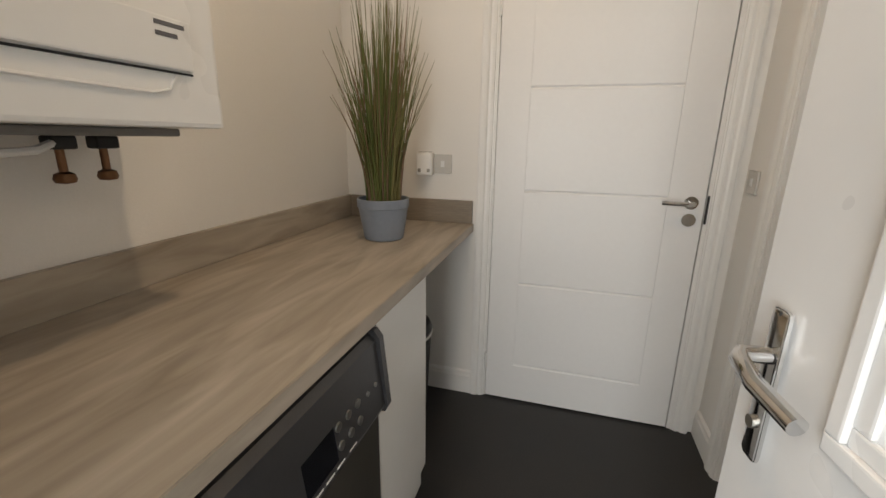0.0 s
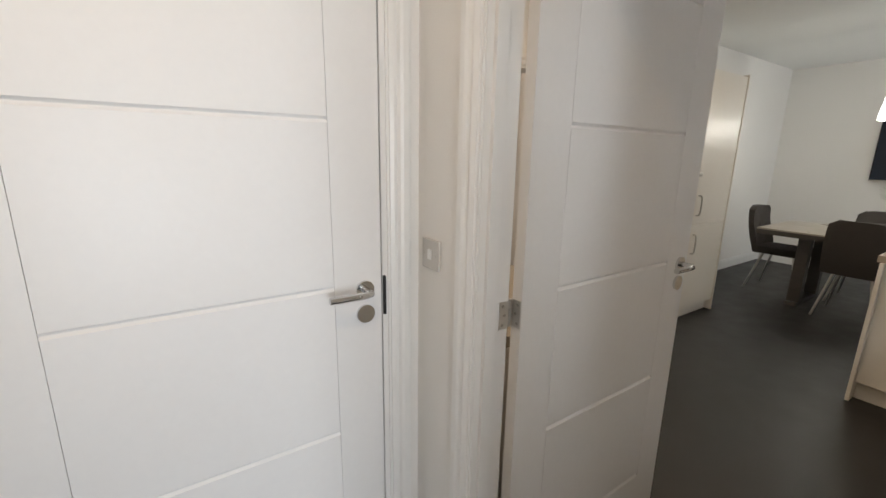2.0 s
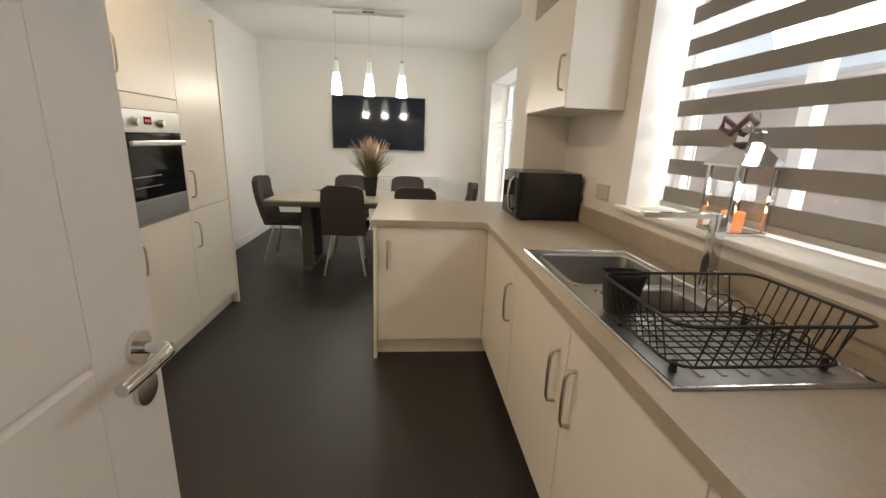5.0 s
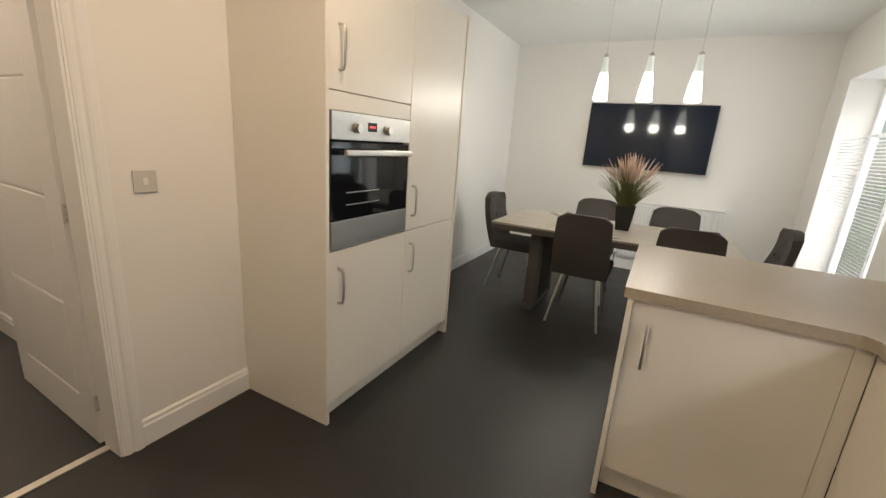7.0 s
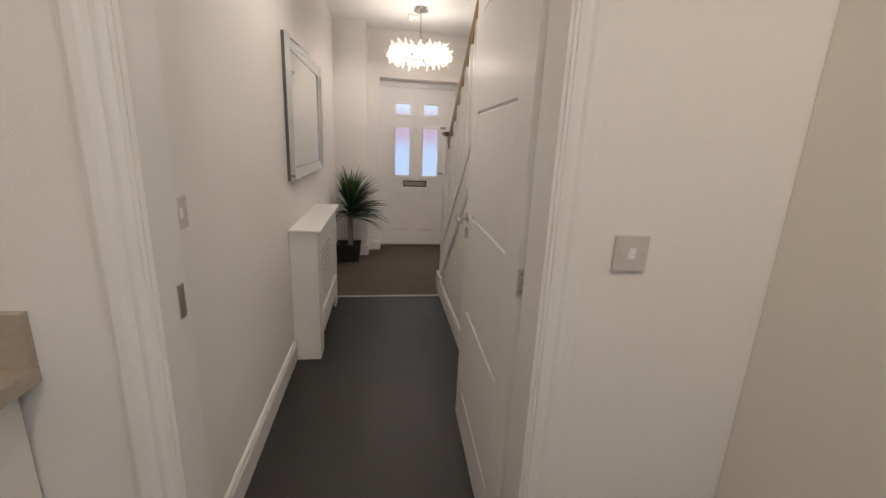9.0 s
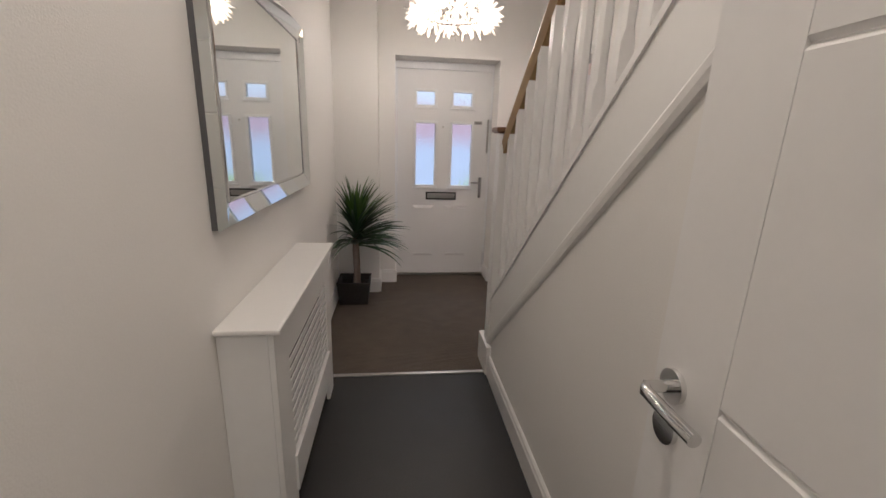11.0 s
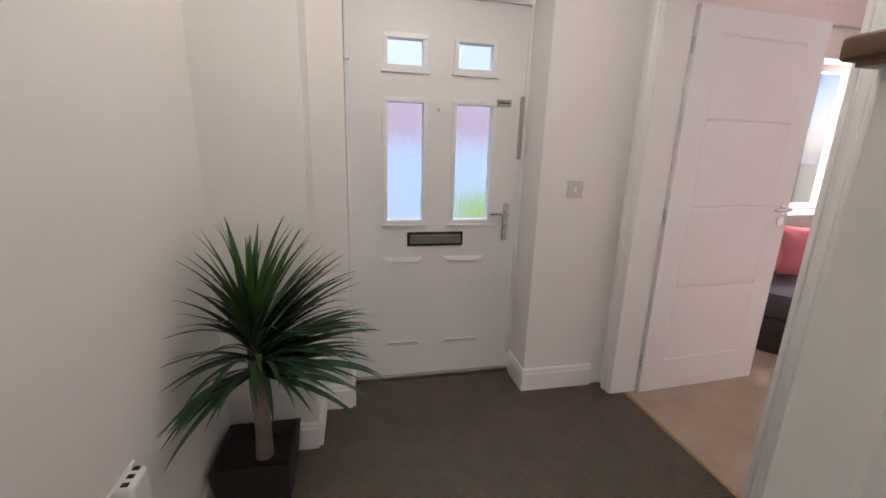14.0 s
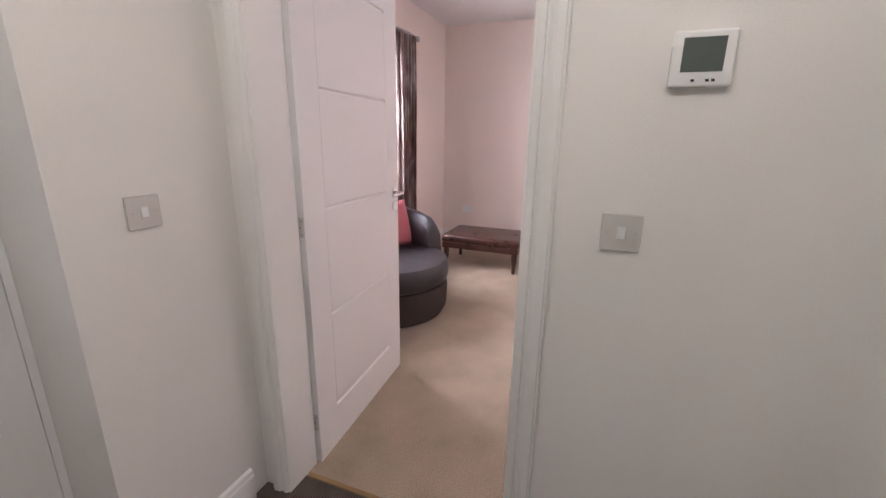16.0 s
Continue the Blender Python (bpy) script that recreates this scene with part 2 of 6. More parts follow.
def tube(points, r, bm=None, seg=8, closed=False, radii=None):
    """A round bar along points."""
    bm = bm or bmesh.new()
    pts = [Vector(p) for p in points]
    rings, side = [], None
    for i, p in enumerate(pts):
        a = pts[i - 1] if i or closed else p
        b = pts[(i + 1) % len(pts)] if i < len(pts) - 1 or closed else p
        d = (b - a).normalized()
        if side is None:
            side = d.orthogonal().normalized()
        side = (side - d * side.dot(d)).normalized()
        up, rr = d.cross(side), radii[i] if radii else r
        rings.append([bm.verts.new(p + (side * math.cos(k * math.tau / seg) + up * math.sin(k * math.tau / seg)) * rr) for k in range(seg)])
    for i in range(len(rings) - (0 if closed else 1)):
        a, b = rings[i], rings[(i + 1) % len(rings)]
        for k in range(seg):
            bm.faces.new((a[k], a[(k + 1) % seg], b[(k + 1) % seg], b[k]))
    if not closed:
        bm.faces.new(rings[0][::-1]), bm.faces.new(rings[-1])
    return bm


def lathe(profile, centre, seg=32, bm=None):
    """Turns (radius, height) pairs round an upright axis."""
    bm = bm or bmesh.new()
    c = Vector(centre)
    rings = [[bm.verts.new(c + Vector((r * math.cos(k * math.tau / seg), r * math.sin(k * math.tau / seg), z))) for k in range(seg)] for r, z in profile]
    for a, b in zip(rings, rings[1:]):
        for k in range(seg):
            bm.faces.new((a[k], a[(k + 1) % seg], b[(k + 1) % seg], b[k]))
    if profile[0][0] > 1e-4:
        bm.faces.new(rings[0][::-1])
    if profile[-1][0] > 1e-4:
        bm.faces.new(rings[-1])
    return bm


def prism(outline, axis, a, b, bm=None):
    """An outline of (u, v) pushed along an axis from a to b; u, v are the other two axes in order."""
    bm = bm or bmesh.new()

    def at(u, v, w):
        return {"x": (w, u, v), "y": (u, w, v), "z": (u, v, w)}[axis]

    lo, hi = [bm.verts.new(at(u, v, a)) for u, v in outline], [bm.verts.new(at(u, v, b)) for u, v in outline]
    bm.faces.new(lo), bm.faces.new(hi[::-1])
    for i in range(len(lo)):
        j = (i + 1) % len(lo)
        bm.faces.new((lo[i], hi[i], hi[j], lo[j]))
    return bm


def wall(name, axis, a0, a1, c0, c1, z0, z1, holes=(), material=None, label="white painted plaster wall"):
    """A wall along axis x or y from a0 to a1, c0 to c1 thick, with holes (a, a, z, z) that go through it."""
    cuts = sorted({a0, a1, *(v for h in holes for v in h[:2])})
    lev = sorted({z0, z1, *(v for h in holes for v in h[2:])})
    bm = bmesh.new()
    for p, q in zip(cuts, cuts[1:]):
        run = None
        for r, s in [*zip(lev, lev[1:]), (None, None)]:
            solid = r is not None and not any(h[0] <= p and q <= h[1] and h[2] <= r and s <= h[3] for h in holes)
            if solid:
                run = (run[0], s) if run else (r, s)
            elif run:
                (box(p, q, c0, c1, *run, bm=bm) if axis == "x" else box(c0, c1, p, q, *run, bm=bm))
                run = None
    bmesh.ops.remove_doubles(bm, verts=bm.verts, dist=1e-5)
    return part(name, bm, material or PAINT, None, label, kind="structure", category="wall")


def skirting(name, runs, top=0.125, deep=0.016, material=None):
    """Boards along the foot of walls: (axis, from, to, face, side)."""
    bm = bmesh.new()
    for axis, a, b, c, s in runs:
        out = [(c, 0.0), (c + s * deep, 0.0), (c + s * deep, top - 0.03), (c + s * (deep - 0.004), top - 0.022), (c + s * (deep - 0.005), top - 0.008), (c + s * 0.004, top), (c, top)]
        prism(out, axis, a, b, bm)
    return part(name, bm, material or GLOSS, None, "white gloss moulded skirting board", kind="structure", category="baseboard")


def architrave(name, axis, a0, a1, top, face, side, w=0.065, deep=0.022):
    """A moulded trim round a doorway in a wall that runs along axis, on the face at c = face."""
    bm = bmesh.new()
    for lo, d in ((a0, -1), (a1, 1)):
        steps = [(0, 0.36), (0.09, 0.40), (0.11, 0.58), (0.26, 0.78), (0.34, 0.80), (0.36, 0.52), (0.44, 0.54), (0.54, 0.86), (0.66, 1.0), (0.90, 1.0), (0.93, 0.78), (1, 0.74)]
        pts = [(lo, face)] + [(lo + d * w * u, face + side * deep * v) for u, v in steps] + [(lo + d * w, face)]
        prism(pts if axis == "x" else [(c, a) for a, c in pts], "z", 0.0, top + 0.004, bm)
    pts = [(face, top)] + [(face + side * deep * v, top + w * u) for u, v in steps] + [(face, top + w)]
    if axis == "x":
        prism(pts, "x", a0 - w, a1 + w, bm)
    else:
        prism([(c, z) for c, z in pts], "y", a0 - w, a1 + w, bm)
    return part(name, bm, GLOSS, None, "white gloss moulded door architrave", kind="structure", category="trim")


def lining(name, axis, a0, a1, top, c0, c1, t=0.03):
    """Jambs and head inside a doorway."""
    bm = bmesh.new()
    for lo, hi in ((a0, a0 + t), (a1 - t, a1)):
        box(lo, hi, c0, c1, 0, top, bm=bm) if axis == "x" else box(c0, c1, lo, hi, 0, top, bm=bm)
    box(a0 + t, a1 - t, c0, c1, top - t, top, bm=bm) if axis == "x" else box(c0, c1, a0 + t, a1 - t, top - t, top, bm=bm)
    return part(name, bm, GLOSS, None, "white gloss door lining", kind="structure", category="trim")


H = H_CEIL
# ---- floors and ceilings ----
part("floor", prism([(-0.44, -0.5), (8.1, -0.5), (8.1, 3.32), (3.30, 3.32), (3.30, 5.905), (2.19, 5.905), (2.19, 3.32), (-0.44, 3.32)], "z", -0.12, 0.0), VINYL, None, "dark grey sheet vinyl floor", kind="structure", category="floor")
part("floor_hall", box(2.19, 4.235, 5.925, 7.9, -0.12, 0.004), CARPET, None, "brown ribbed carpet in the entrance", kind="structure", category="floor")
part("floor_living", box(4.245, 8.6, 5.0, 8.9, -0.12, 0.006), BEIGE, None, "beige carpet of the living room", kind="structure", category="floor")
part("ceiling", prism([(-0.7, -0.5), (8.1, -0.5), (8.1, 3.5), (3.25, 3.5), (3.25, 5.9), (4.3, 5.9), (4.3, 8.1), (2.0, 8.1), (2.0, 3.5), (-0.7, 3.5)], "z", H, H + 0.12), CEIL, None, "flat white painted ceiling", kind="structure", category="ceiling")
part("ceiling_living", box(4.3, 8.7, 4.9, 9.0, H, H + 0.12), CEIL, None, "flat white ceiling of the living room", kind="structure", category="ceiling")
part("ceiling_landing", box(3.1, 4.4, 3.2, 6.0, 4.9, 5.0), CEIL, None, "white ceiling over the stairwell", kind="structure", category="ceiling")

# ---- walls ----
wall("wall_utility_west", "y", -0.4, 2.07, -0.54, -0.42, 0, H)
wall("wall_utility_south", "x", -0.54, 1.30, -0.40, -0.12, 0, H, [(0.12, 1.0, 0, 2.06)])
wall("wall_utility_north", "x", -0.54, 1.30, 1.965, 2.07, 0, H, [(0.30, 1.20, 0, 2.05)])
wall("wall_utility_east", "y", -0.4, 3.21, 1.30, 1.40, 0, H, [(0.828, 1.69, 0, 2.05)])
wall("wall_south", "x", 1.40, 8.1, -0.18, 0.13, 0, H, [(2.345, 3.62, 1.09, 2.17), (6.02, 7.45, 0, 2.14)])
wall("wall_nib", "y", 0.13, 0.434, 4.515, 4.90, 0, H)
wall("wall_east", "y", 0.13, 3.33, 7.90, 8.05, 0, H)
wall("wall_dining_north", "x", 4.99, 7.90, 3.31, 3.43, 0, H)
wall("wall_kitchen_north", "x", 1.40, 4.99, 3.213, 3.33, 0, H, [(2.28, 3.15, 0, 2.05)])
wall("wall_hall_west", "y", 3.33, 7.33, 2.09, 2.21, 0, H)
wall("wall_hall_boxing", "y", 7.33, 7.9, 2.09, 2.575, 0, H)
wall("wall_front", "x", 2.575, 4.30, 7.605, 7.92, 0, H, [(2.72, 3.664, 0, 2.10)])
wall("wall_living", "y", 3.33, 7.605, 4.15, 4.30, 0, 4.9, [(6.65, 7.50, 0, 2.05)])
wall("wall_stair_south", "x", 3.302, 4.15, 3.215, 3.33, 2.62, 4.9)
wall("wall_stair_upper", "y", 3.33, 5.9, 3.18, 3.25, H + 0.12, 4.9)
wall("wall_stair_north", "x", 3.25, 4.15, 5.9, 5.99, H + 0.12, 4.9)
wall("wall_living_north", "x", 4.30, 8.4, 8.47, 8.77, 0, H, [(5.50, 6.95, 0.86, 2.08)], PINK, "pale pink painted wall")
wall("wall_living_east", "y", 5.0, 8.77, 8.28, 8.40, 0, H, (), PINK, "pale pink painted wall")
wall("wall_living_south", "x", 4.30, 8.4, 4.9, 5.0, 0, H, (), PINK, "pale pink painted wall")
part("wall_living_lining", box(4.30, 4.306, 5.0, 6.6, 0, H), PINK, None, "pale pink painted wall face", kind="structure", category="wall")
part("wall_living_return", box(4.30, 4.42, 7.605, 8.47, 0, H), PINK, None, "pale pink painted wall face", kind="structure", category="wall")

# ---- doors ----
HINGE_Z = (0.20, 1.02, 1.83)
HINGE = mat("hinge_steel", (0.66, 0.65, 0.63), 0.32, 0.85, vary=0.04, grain=60, bump=0)


def lever_set(parent, x, z, y, side, toward=-1):
    """Chrome lever on a round rose with a round escutcheon below, on the face at y, standing out to side."""
    h = part("door_handle", cyl((x, y, z), (x, y + side * 0.008, z), 0.026, seg=28), CHROME, parent, "polished chrome lever handle on round rose", smooth=True)
    part("escutcheon", cyl((x, y, z - 0.07), (x, y + side * 0.008, z - 0.07), 0.026, seg=28), CHROME, h, smooth=True)
    part("lever", tube([(x, y + side * 0.008, z), (x, y + side * 0.045, z), (x + toward * 0.012, y + side * 0.052, z), (x + toward * 0.06, y + side * 0.052, z), (x + toward * 0.115, y + side * 0.050, z)], 0.0095, seg=12), CHROME, h, smooth=True)


def internal_door(name, label, width, m, side, closed=False, height=2.0):
    """A moulded leaf whose hinge edge stands at the origin, running along x; side: the way of its thickness in y."""
    root = tagged(new(name), label, "door", "moulded internal doors", "structure")
    SHIFT[root] = Vector((0, 0, 0))
    t, g, z0, cut = 0.035, 0.015, 0.008, 0.006
    gv = 0.0012
    xs = [0, 0.135, 0.135 + gv, width - 0.135 - gv, width - 0.135, width]
    bars = [0.203, 0.632, 1.070, 1.502, 1.885]
    zs = [z0] + [v for b in bars for v in (b - g / 2, b + g / 2)] + [height]
    bm = box(0, width, side * cut, side * (t - cut), z0, height)
    for face in (0, 1):
        y0, y1 = (0, side * cut) if face == 0 else (side * (t - cut), side * t)
        for i in range(5):
            for k in range(len(zs) - 1):
                inside_z = 1 <= k <= len(zs) - 3
                groove = (i in (1, 3) and inside_z) or (1 <= i <= 3 and k % 2 == 1)
                if not groove:
                    box(xs[i], xs[i + 1], y0, y1, zs[k], zs[k + 1], bm=bm)
        outer, inner = (y0, y1) if face == 0 else (y1, y0)
        for b in bars:
            lo, hi = b - g / 2, b + g / 2
            prism([(outer, lo), (inner, b - 0.001), (inner, lo)], "x", xs[1], xs[4], bm)
            prism([(outer, hi), (inner, hi), (inner, b + 0.001)], "x", xs[1], xs[4], bm)
    bmesh.ops.remove_doubles(bm, verts=bm.verts, dist=1e-5)
    part("leaf", bm, DOORW, root)
    for face, s in ((0.0, -side), (side * t, side)):
        lever_set(root, width - 0.050, 1.054, face, s)
    part("latch_plate", box(width - 0.0005, width + 0.0015, side * 0.009, side * 0.031, 0.96, 1.12), SATIN, root)
    for z in HINGE_Z:
        if closed:
            part("hinge", cyl((-0.004, -side * 0.004, z - 0.05), (-0.004, -side * 0.004, z + 0.05), 0.0065, seg=12), GLOSS, root, "painted butt hinge", smooth=True)
            continue
        bm = bmesh.new()
        for a, b in ((-0.038, -0.0135), (-0.0125, 0.0125), (0.0135, 0.038)):
            cyl((-0.011, side * (t - 0.002), z + a), (-0.011, side * (t - 0.002), z + b), 0.0068, seg=14, bm=bm)
        h = part("hinge", bm, HINGE, root, "bright steel butt hinge", smooth=True)
        part("hinge_flap", box(-0.0025, -0.0002, side * 0.002, side * (t - 0.004), z - 0.038, z + 0.038), HINGE, h)
        for dz in (-0.026, 0, 0.026):
            y = side * (0.012 + 0.007 * (dz == 0))
            part("screw", cyl((-0.0032, y, z + dz), (-0.0022, y, z + dz), 0.0042, seg=10), STEEL, h)
    root.matrix_basis = m
    return root


internal_door("door_utility", "closed white moulded door with chrome lever handle", 0.850, pose(0.3235, 1.958, 0), 1, closed=True)
internal_door("door_kitchen", "open white moulded door with grooved panels and chrome lever", 0.834, pose(1.425, 1.650, 0, 0, 0, 0.5), 1)
internal_door("door_hall", "open white moulded door leaning into the hallway", 0.850, pose(3.118, 3.362, 0, 0, 0, 88.0), -1)
internal_door("door_living", "open white moulded door into the living room", 0.820, pose(4.313, 7.466, 0, 0, 0, 3.5), 1)

lining("trim_utility", "x", 0.300, 1.200, 2.05, 1.962, 2.07, 0.020)
architrave("architrave_utility", "x", 0.312, 1.196, 2.04, 1.965, -1, 0.068)
lining("trim_kitchen", "y", 0.828, 1.69, 2.05, 1.298, 1.402, 0.014)
architrave("architrave_kitchen_in", "y", 0.839, 1.679, 2.04, 1.300, -1, 0.072)
architrave("architrave_kitchen_out", "y", 0.835, 1.683, 2.04, 1.400, 1, 0.072)
lining("trim_hall", "x", 2.28, 3.15, 2.05, 3.211, 3.332, 0.024)
architrave("architrave_hall_in", "x", 2.295, 3.135, 2.04, 3.213, -1, 0.080)
architrave("architrave_hall_out", "x", 2.295, 3.135, 2.04, 3.330, 1, 0.070)
lining("trim_living", "y", 6.65, 7.50, 2.05, 4.148, 4.302, 0.015)
architrave("architrave_living", "y", 6.664, 7.486, 2.04, 4.150, -1, 0.075)
part("lock_keep", box(1.372, 1.402, 0.8420, 0.8445, 0.945, 1.025, 0.001), SATIN, None, "satin steel strike plate in the door frame", kind="structure", category="trim")
part("lock_keep_utility", box(1.1805, 1.187, 1.952, 1.962, 0.970, 1.085, 0.001), BLACKM, None, "dark metal strike plate on the utility door frame", kind="structure", category="trim")
part("lock_keep_hall", box(2.3035, 2.3075, 3.285, 3.312, 0.965, 1.045, 0.001), SATIN, None, "satin steel strike plate on the hall door frame", kind="structure", category="trim")
for z in HINGE_Z:
    plate_ = part("hinge_plate", box(1.372, 1.4015, 1.6735, 1.6757, z - 0.038, z + 0.038, 0.0008), HINGE, None, "bright steel hinge plate screwed to the frame", kind="structure", category="trim")
    SHIFT[plate_] = Vector((0, 0, 0))
    for dz in (-0.026, 0, 0.026):
        x = 1.382 + 0.007 * (dz == 0)
        part("screw", cyl((x, 1.6737, z + dz), (x, 1.6727, z + dz), 0.0042, seg=10), STEEL, plate_)
bm = box(1.318, 1.352, 1.664, 1.676, 0, 2.036, 0.001)
box(1.318, 1.352, 0.842, 0.854, 0, 2.036, 0.001, bm=bm)
box(1.318, 1.352, 0.854, 1.664, 2.024, 2.036, bm=bm)
part("door_stop", bm, GLOSS, None, "white gloss door stop", kind="structure", category="trim")
bm = box(0.320, 0.334, 1.995, 2.03, 0, 2.030, 0.001)
box(1.166, 1.180, 1.995, 2.03, 0, 2.030, 0.001, bm=bm)
box(0.334, 1.166, 1.995, 2.03, 2.000, 2.030, bm=bm)
part("door_stop_utility", bm, GLOSS, None, "white gloss door stop behind the closed door", kind="structure", category="trim")
part("threshold_hall", box(2.30, 3.13, 3.295, 3.332, 0.0, 0.008, 0.003), mat("threshold_aluminium", (0.66, 0.62, 0.54), 0.35, 0.6, grain=60, bump=0.004), None, "pale metal threshold strip", kind="structure", category="trim")
part("threshold_carpet", box(2.21, 3.30, 5.902, 5.928, 0.0, 0.009, 0.003), SATIN, None, "metal carpet edging strip", kind="structure", category="trim")
part("threshold_living", box(4.23, 4.25, 6.672, 7.478, 0.0, 0.010, 0.003), OAK, None, "slim carpet edging strip", kind="structure", category="trim")

skirting("baseboard_utility", [("x", 0.225, 0.244, 1.965, -1), ("x", -0.42, 0.225, 1.965, -1), ("y", 1.752, 1.96, 1.300, -1), ("y", -0.12, 0.765, 1.300, -1)])
skirting("baseboard_kitchen", [("x", 3.216, 3.735, 3.213, -1), ("x", 4.995, 7.90, 3.310, -1), ("y", 0.13, 3.31, 7.90, -1), ("x", 4.90, 6.0, 0.13, 1), ("x", 7.46, 7.9, 0.13, 1), ("y", 0.15, 0.43, 4.90, 1)])
skirting("baseboard_hall", [("y", 3.40, 7.33, 2.21, 1), ("x", 2.226, 2.575, 7.33, -1), ("y", 7.33, 7.605, 2.575, 1), ("x", 2.59, 2.72, 7.605, -1), ("y", 7.60, 7.83, 2.72, 1), ("y", 7.60, 7.83, 3.664, -1), ("x", 3.65, 4.075, 7.605, -1), ("y", 3.34, 5.93, 3.302, -1), ("y", 6.02, 6.58, 4.150, -1)], top=0.135)
skirting("baseboard_living", [("x", 4.42, 8.28, 8.47, -1), ("y", 5.0, 8.47, 8.28, -1)], material=GLOSS)


def front_door():
    root = tagged(new("door_front"), "white panelled front door with four obscure glass panes", "front door", "", "structure")
    root.location = (2.735, 7.83, 0)
    SHIFT[root] = Vector(root.location)
    x0, x1, y0, y1 = 2.738, 3.642, 7.830, 7.876
    panes = [(2.921, 3.104, 0.952, 1.545), (3.276, 3.468, 0.952, 1.545), (2.925, 3.098, 1.717, 1.836), (3.278, 3.456, 1.717, 1.836)]
    cx = sorted({x0, x1, *(v for p in panes for v in p[:2])})
    cz = sorted({0.03, 2.03, *(v for p in panes for v in p[2:])})
    bm = bmesh.new()
    for a, b in zip(cx, cx[1:]):
        for c, d in zip(cz, cz[1:]):
            if not any(p[0] <= a and b <= p[1] and p[2] <= c and d <= p[3] for p in panes):
                box(a, b, y0, y1, c, d, bm=bm)
    bmesh.ops.remove_doubles(bm, verts=bm.verts, dist=1e-5)
    part("leaf", bm, DOORW, root)
    for a, b, c, d in panes:
        w = 0.024
        bm = bmesh.new()
        for q in ((a - w, b + w, d, d + w), (a - w, b + w, c - w, c), (a - w, a, c, d), (b, b + w, c, d)):
            box(q[0], q[1], y0 - 0.012, y0 - 0.0005, q[2], q[3], 0.004, bm=bm)
        g = part("pane_moulding", bm, UPVC, root)
        p = part("pane", box(a, b, y0 + 0.014, y0 + 0.020, c, d), OBSCURE, g, "rippled obscure glass pane")
        p.visible_shadow = False
        part("sill_bead", box(a - w - 0.010, b + w + 0.010, y0 - 0.018, y0 - 0.0005, c - w - 0.012, c - w + 0.001, 0.004), UPVC, g)
    for a, b in ((2.889, 3.115), (3.222, 3.462)):
        bm = bmesh.new()
        for z, s in ((0.745, -1), (0.215, 1)):
            out = [(a, z), (b, z), (b - 0.035, z + s * 0.026), (a + 0.035, z + s * 0.026)]
            vs = [bm.verts.new((u, y0 - 0.0006, v)) for u, v in out] + [bm.verts.new((u, y0 - (0.012 if k > 1 else 0.001), v)) for k, (u, v) in enumerate(out)]
            for q in ((0, 1, 2, 3), (4, 5, 6, 7), (0, 1, 5, 4), (1, 2, 6, 5), (2, 3, 7, 6), (3, 0, 4, 7)):
                bm.faces.new([vs[k] for k in q])
        part("raised_panel", bm, DOORW, root)
    lb = part("letterbox", box(3.026, 3.334, y0 - 0.009, y0 - 0.0005, 0.806, 0.884, 0.003), BLACKM, root, "brushed steel letterbox with black surround")
    part("flap", box(3.040, 3.320, y0 - 0.015, y0 - 0.009, 0.820, 0.870, 0.003), STEEL, lb, "brushed steel flap")
    part("spyhole", cyl((3.182, y0, 1.516), (3.182, y0 - 0.008, 1.516), 0.009, seg=16), SATIN, root)
    h = part("door_handle", box(3.558, 3.590, y0 - 0.010, y0 - 0.0005, 0.832, 1.040, 0.004), CHROME, root, "chrome lever handle on a long plate")
    part("lever", tube([(3.574, y0 - 0.010, 0.985), (3.574, y0 - 0.045, 0.985), (3.560, y0 - 0.052, 0.986), (3.520, y0 - 0.052, 0.990), (3.472, y0 - 0.046, 0.987)], 0.009, seg=10), CHROME, h, smooth=True)
    part("thumb_turn", cyl((3.574, y0 - 0.010, 0.905), (3.574, y0 - 0.028, 0.905), 0.012, seg=14), CHROME, h, smooth=True)
    ch = part("door_chain", box(3.488, 3.566, y0 - 0.014, y0 - 0.0005, 1.548, 1.580, 0.003), STEEL, root, "steel door restrictor")
    part("slot", box(3.498, 3.556, y0 - 0.0155, y0 - 0.014, 1.561, 1.567), BLACKM, ch)
    part("restrictor_arm", box(3.618, 3.632, y0 - 0.030, y0 - 0.0005, 1.28, 1.60, 0.004), STEEL, ch)
    for z in (0.22, 1.02, 1.78):
        part("hinge", box(2.722, 2.746, y0 - 0.020, y0 - 0.0005, z - 0.055, z + 0.055, 0.005), UPVC, root)
    part("threshold", box(2.722, 3.662, y0 - 0.02, y1 + 0.02, 0.005, 0.028, 0.004), SATIN, root)
    bm = box(2.7215, 2.7365, y0 + 0.004, 7.90, 0.02, 2.034)
    box(3.6435, 3.6625, y0 - 0.004, 7.90, 0.02, 2.034, bm=bm)
    box(2.7215, 3.6625, y0 - 0.004, 7.90, 2.034, 2.099, bm=bm)
    part("door_frame", bm, UPVC, root)


front_door()


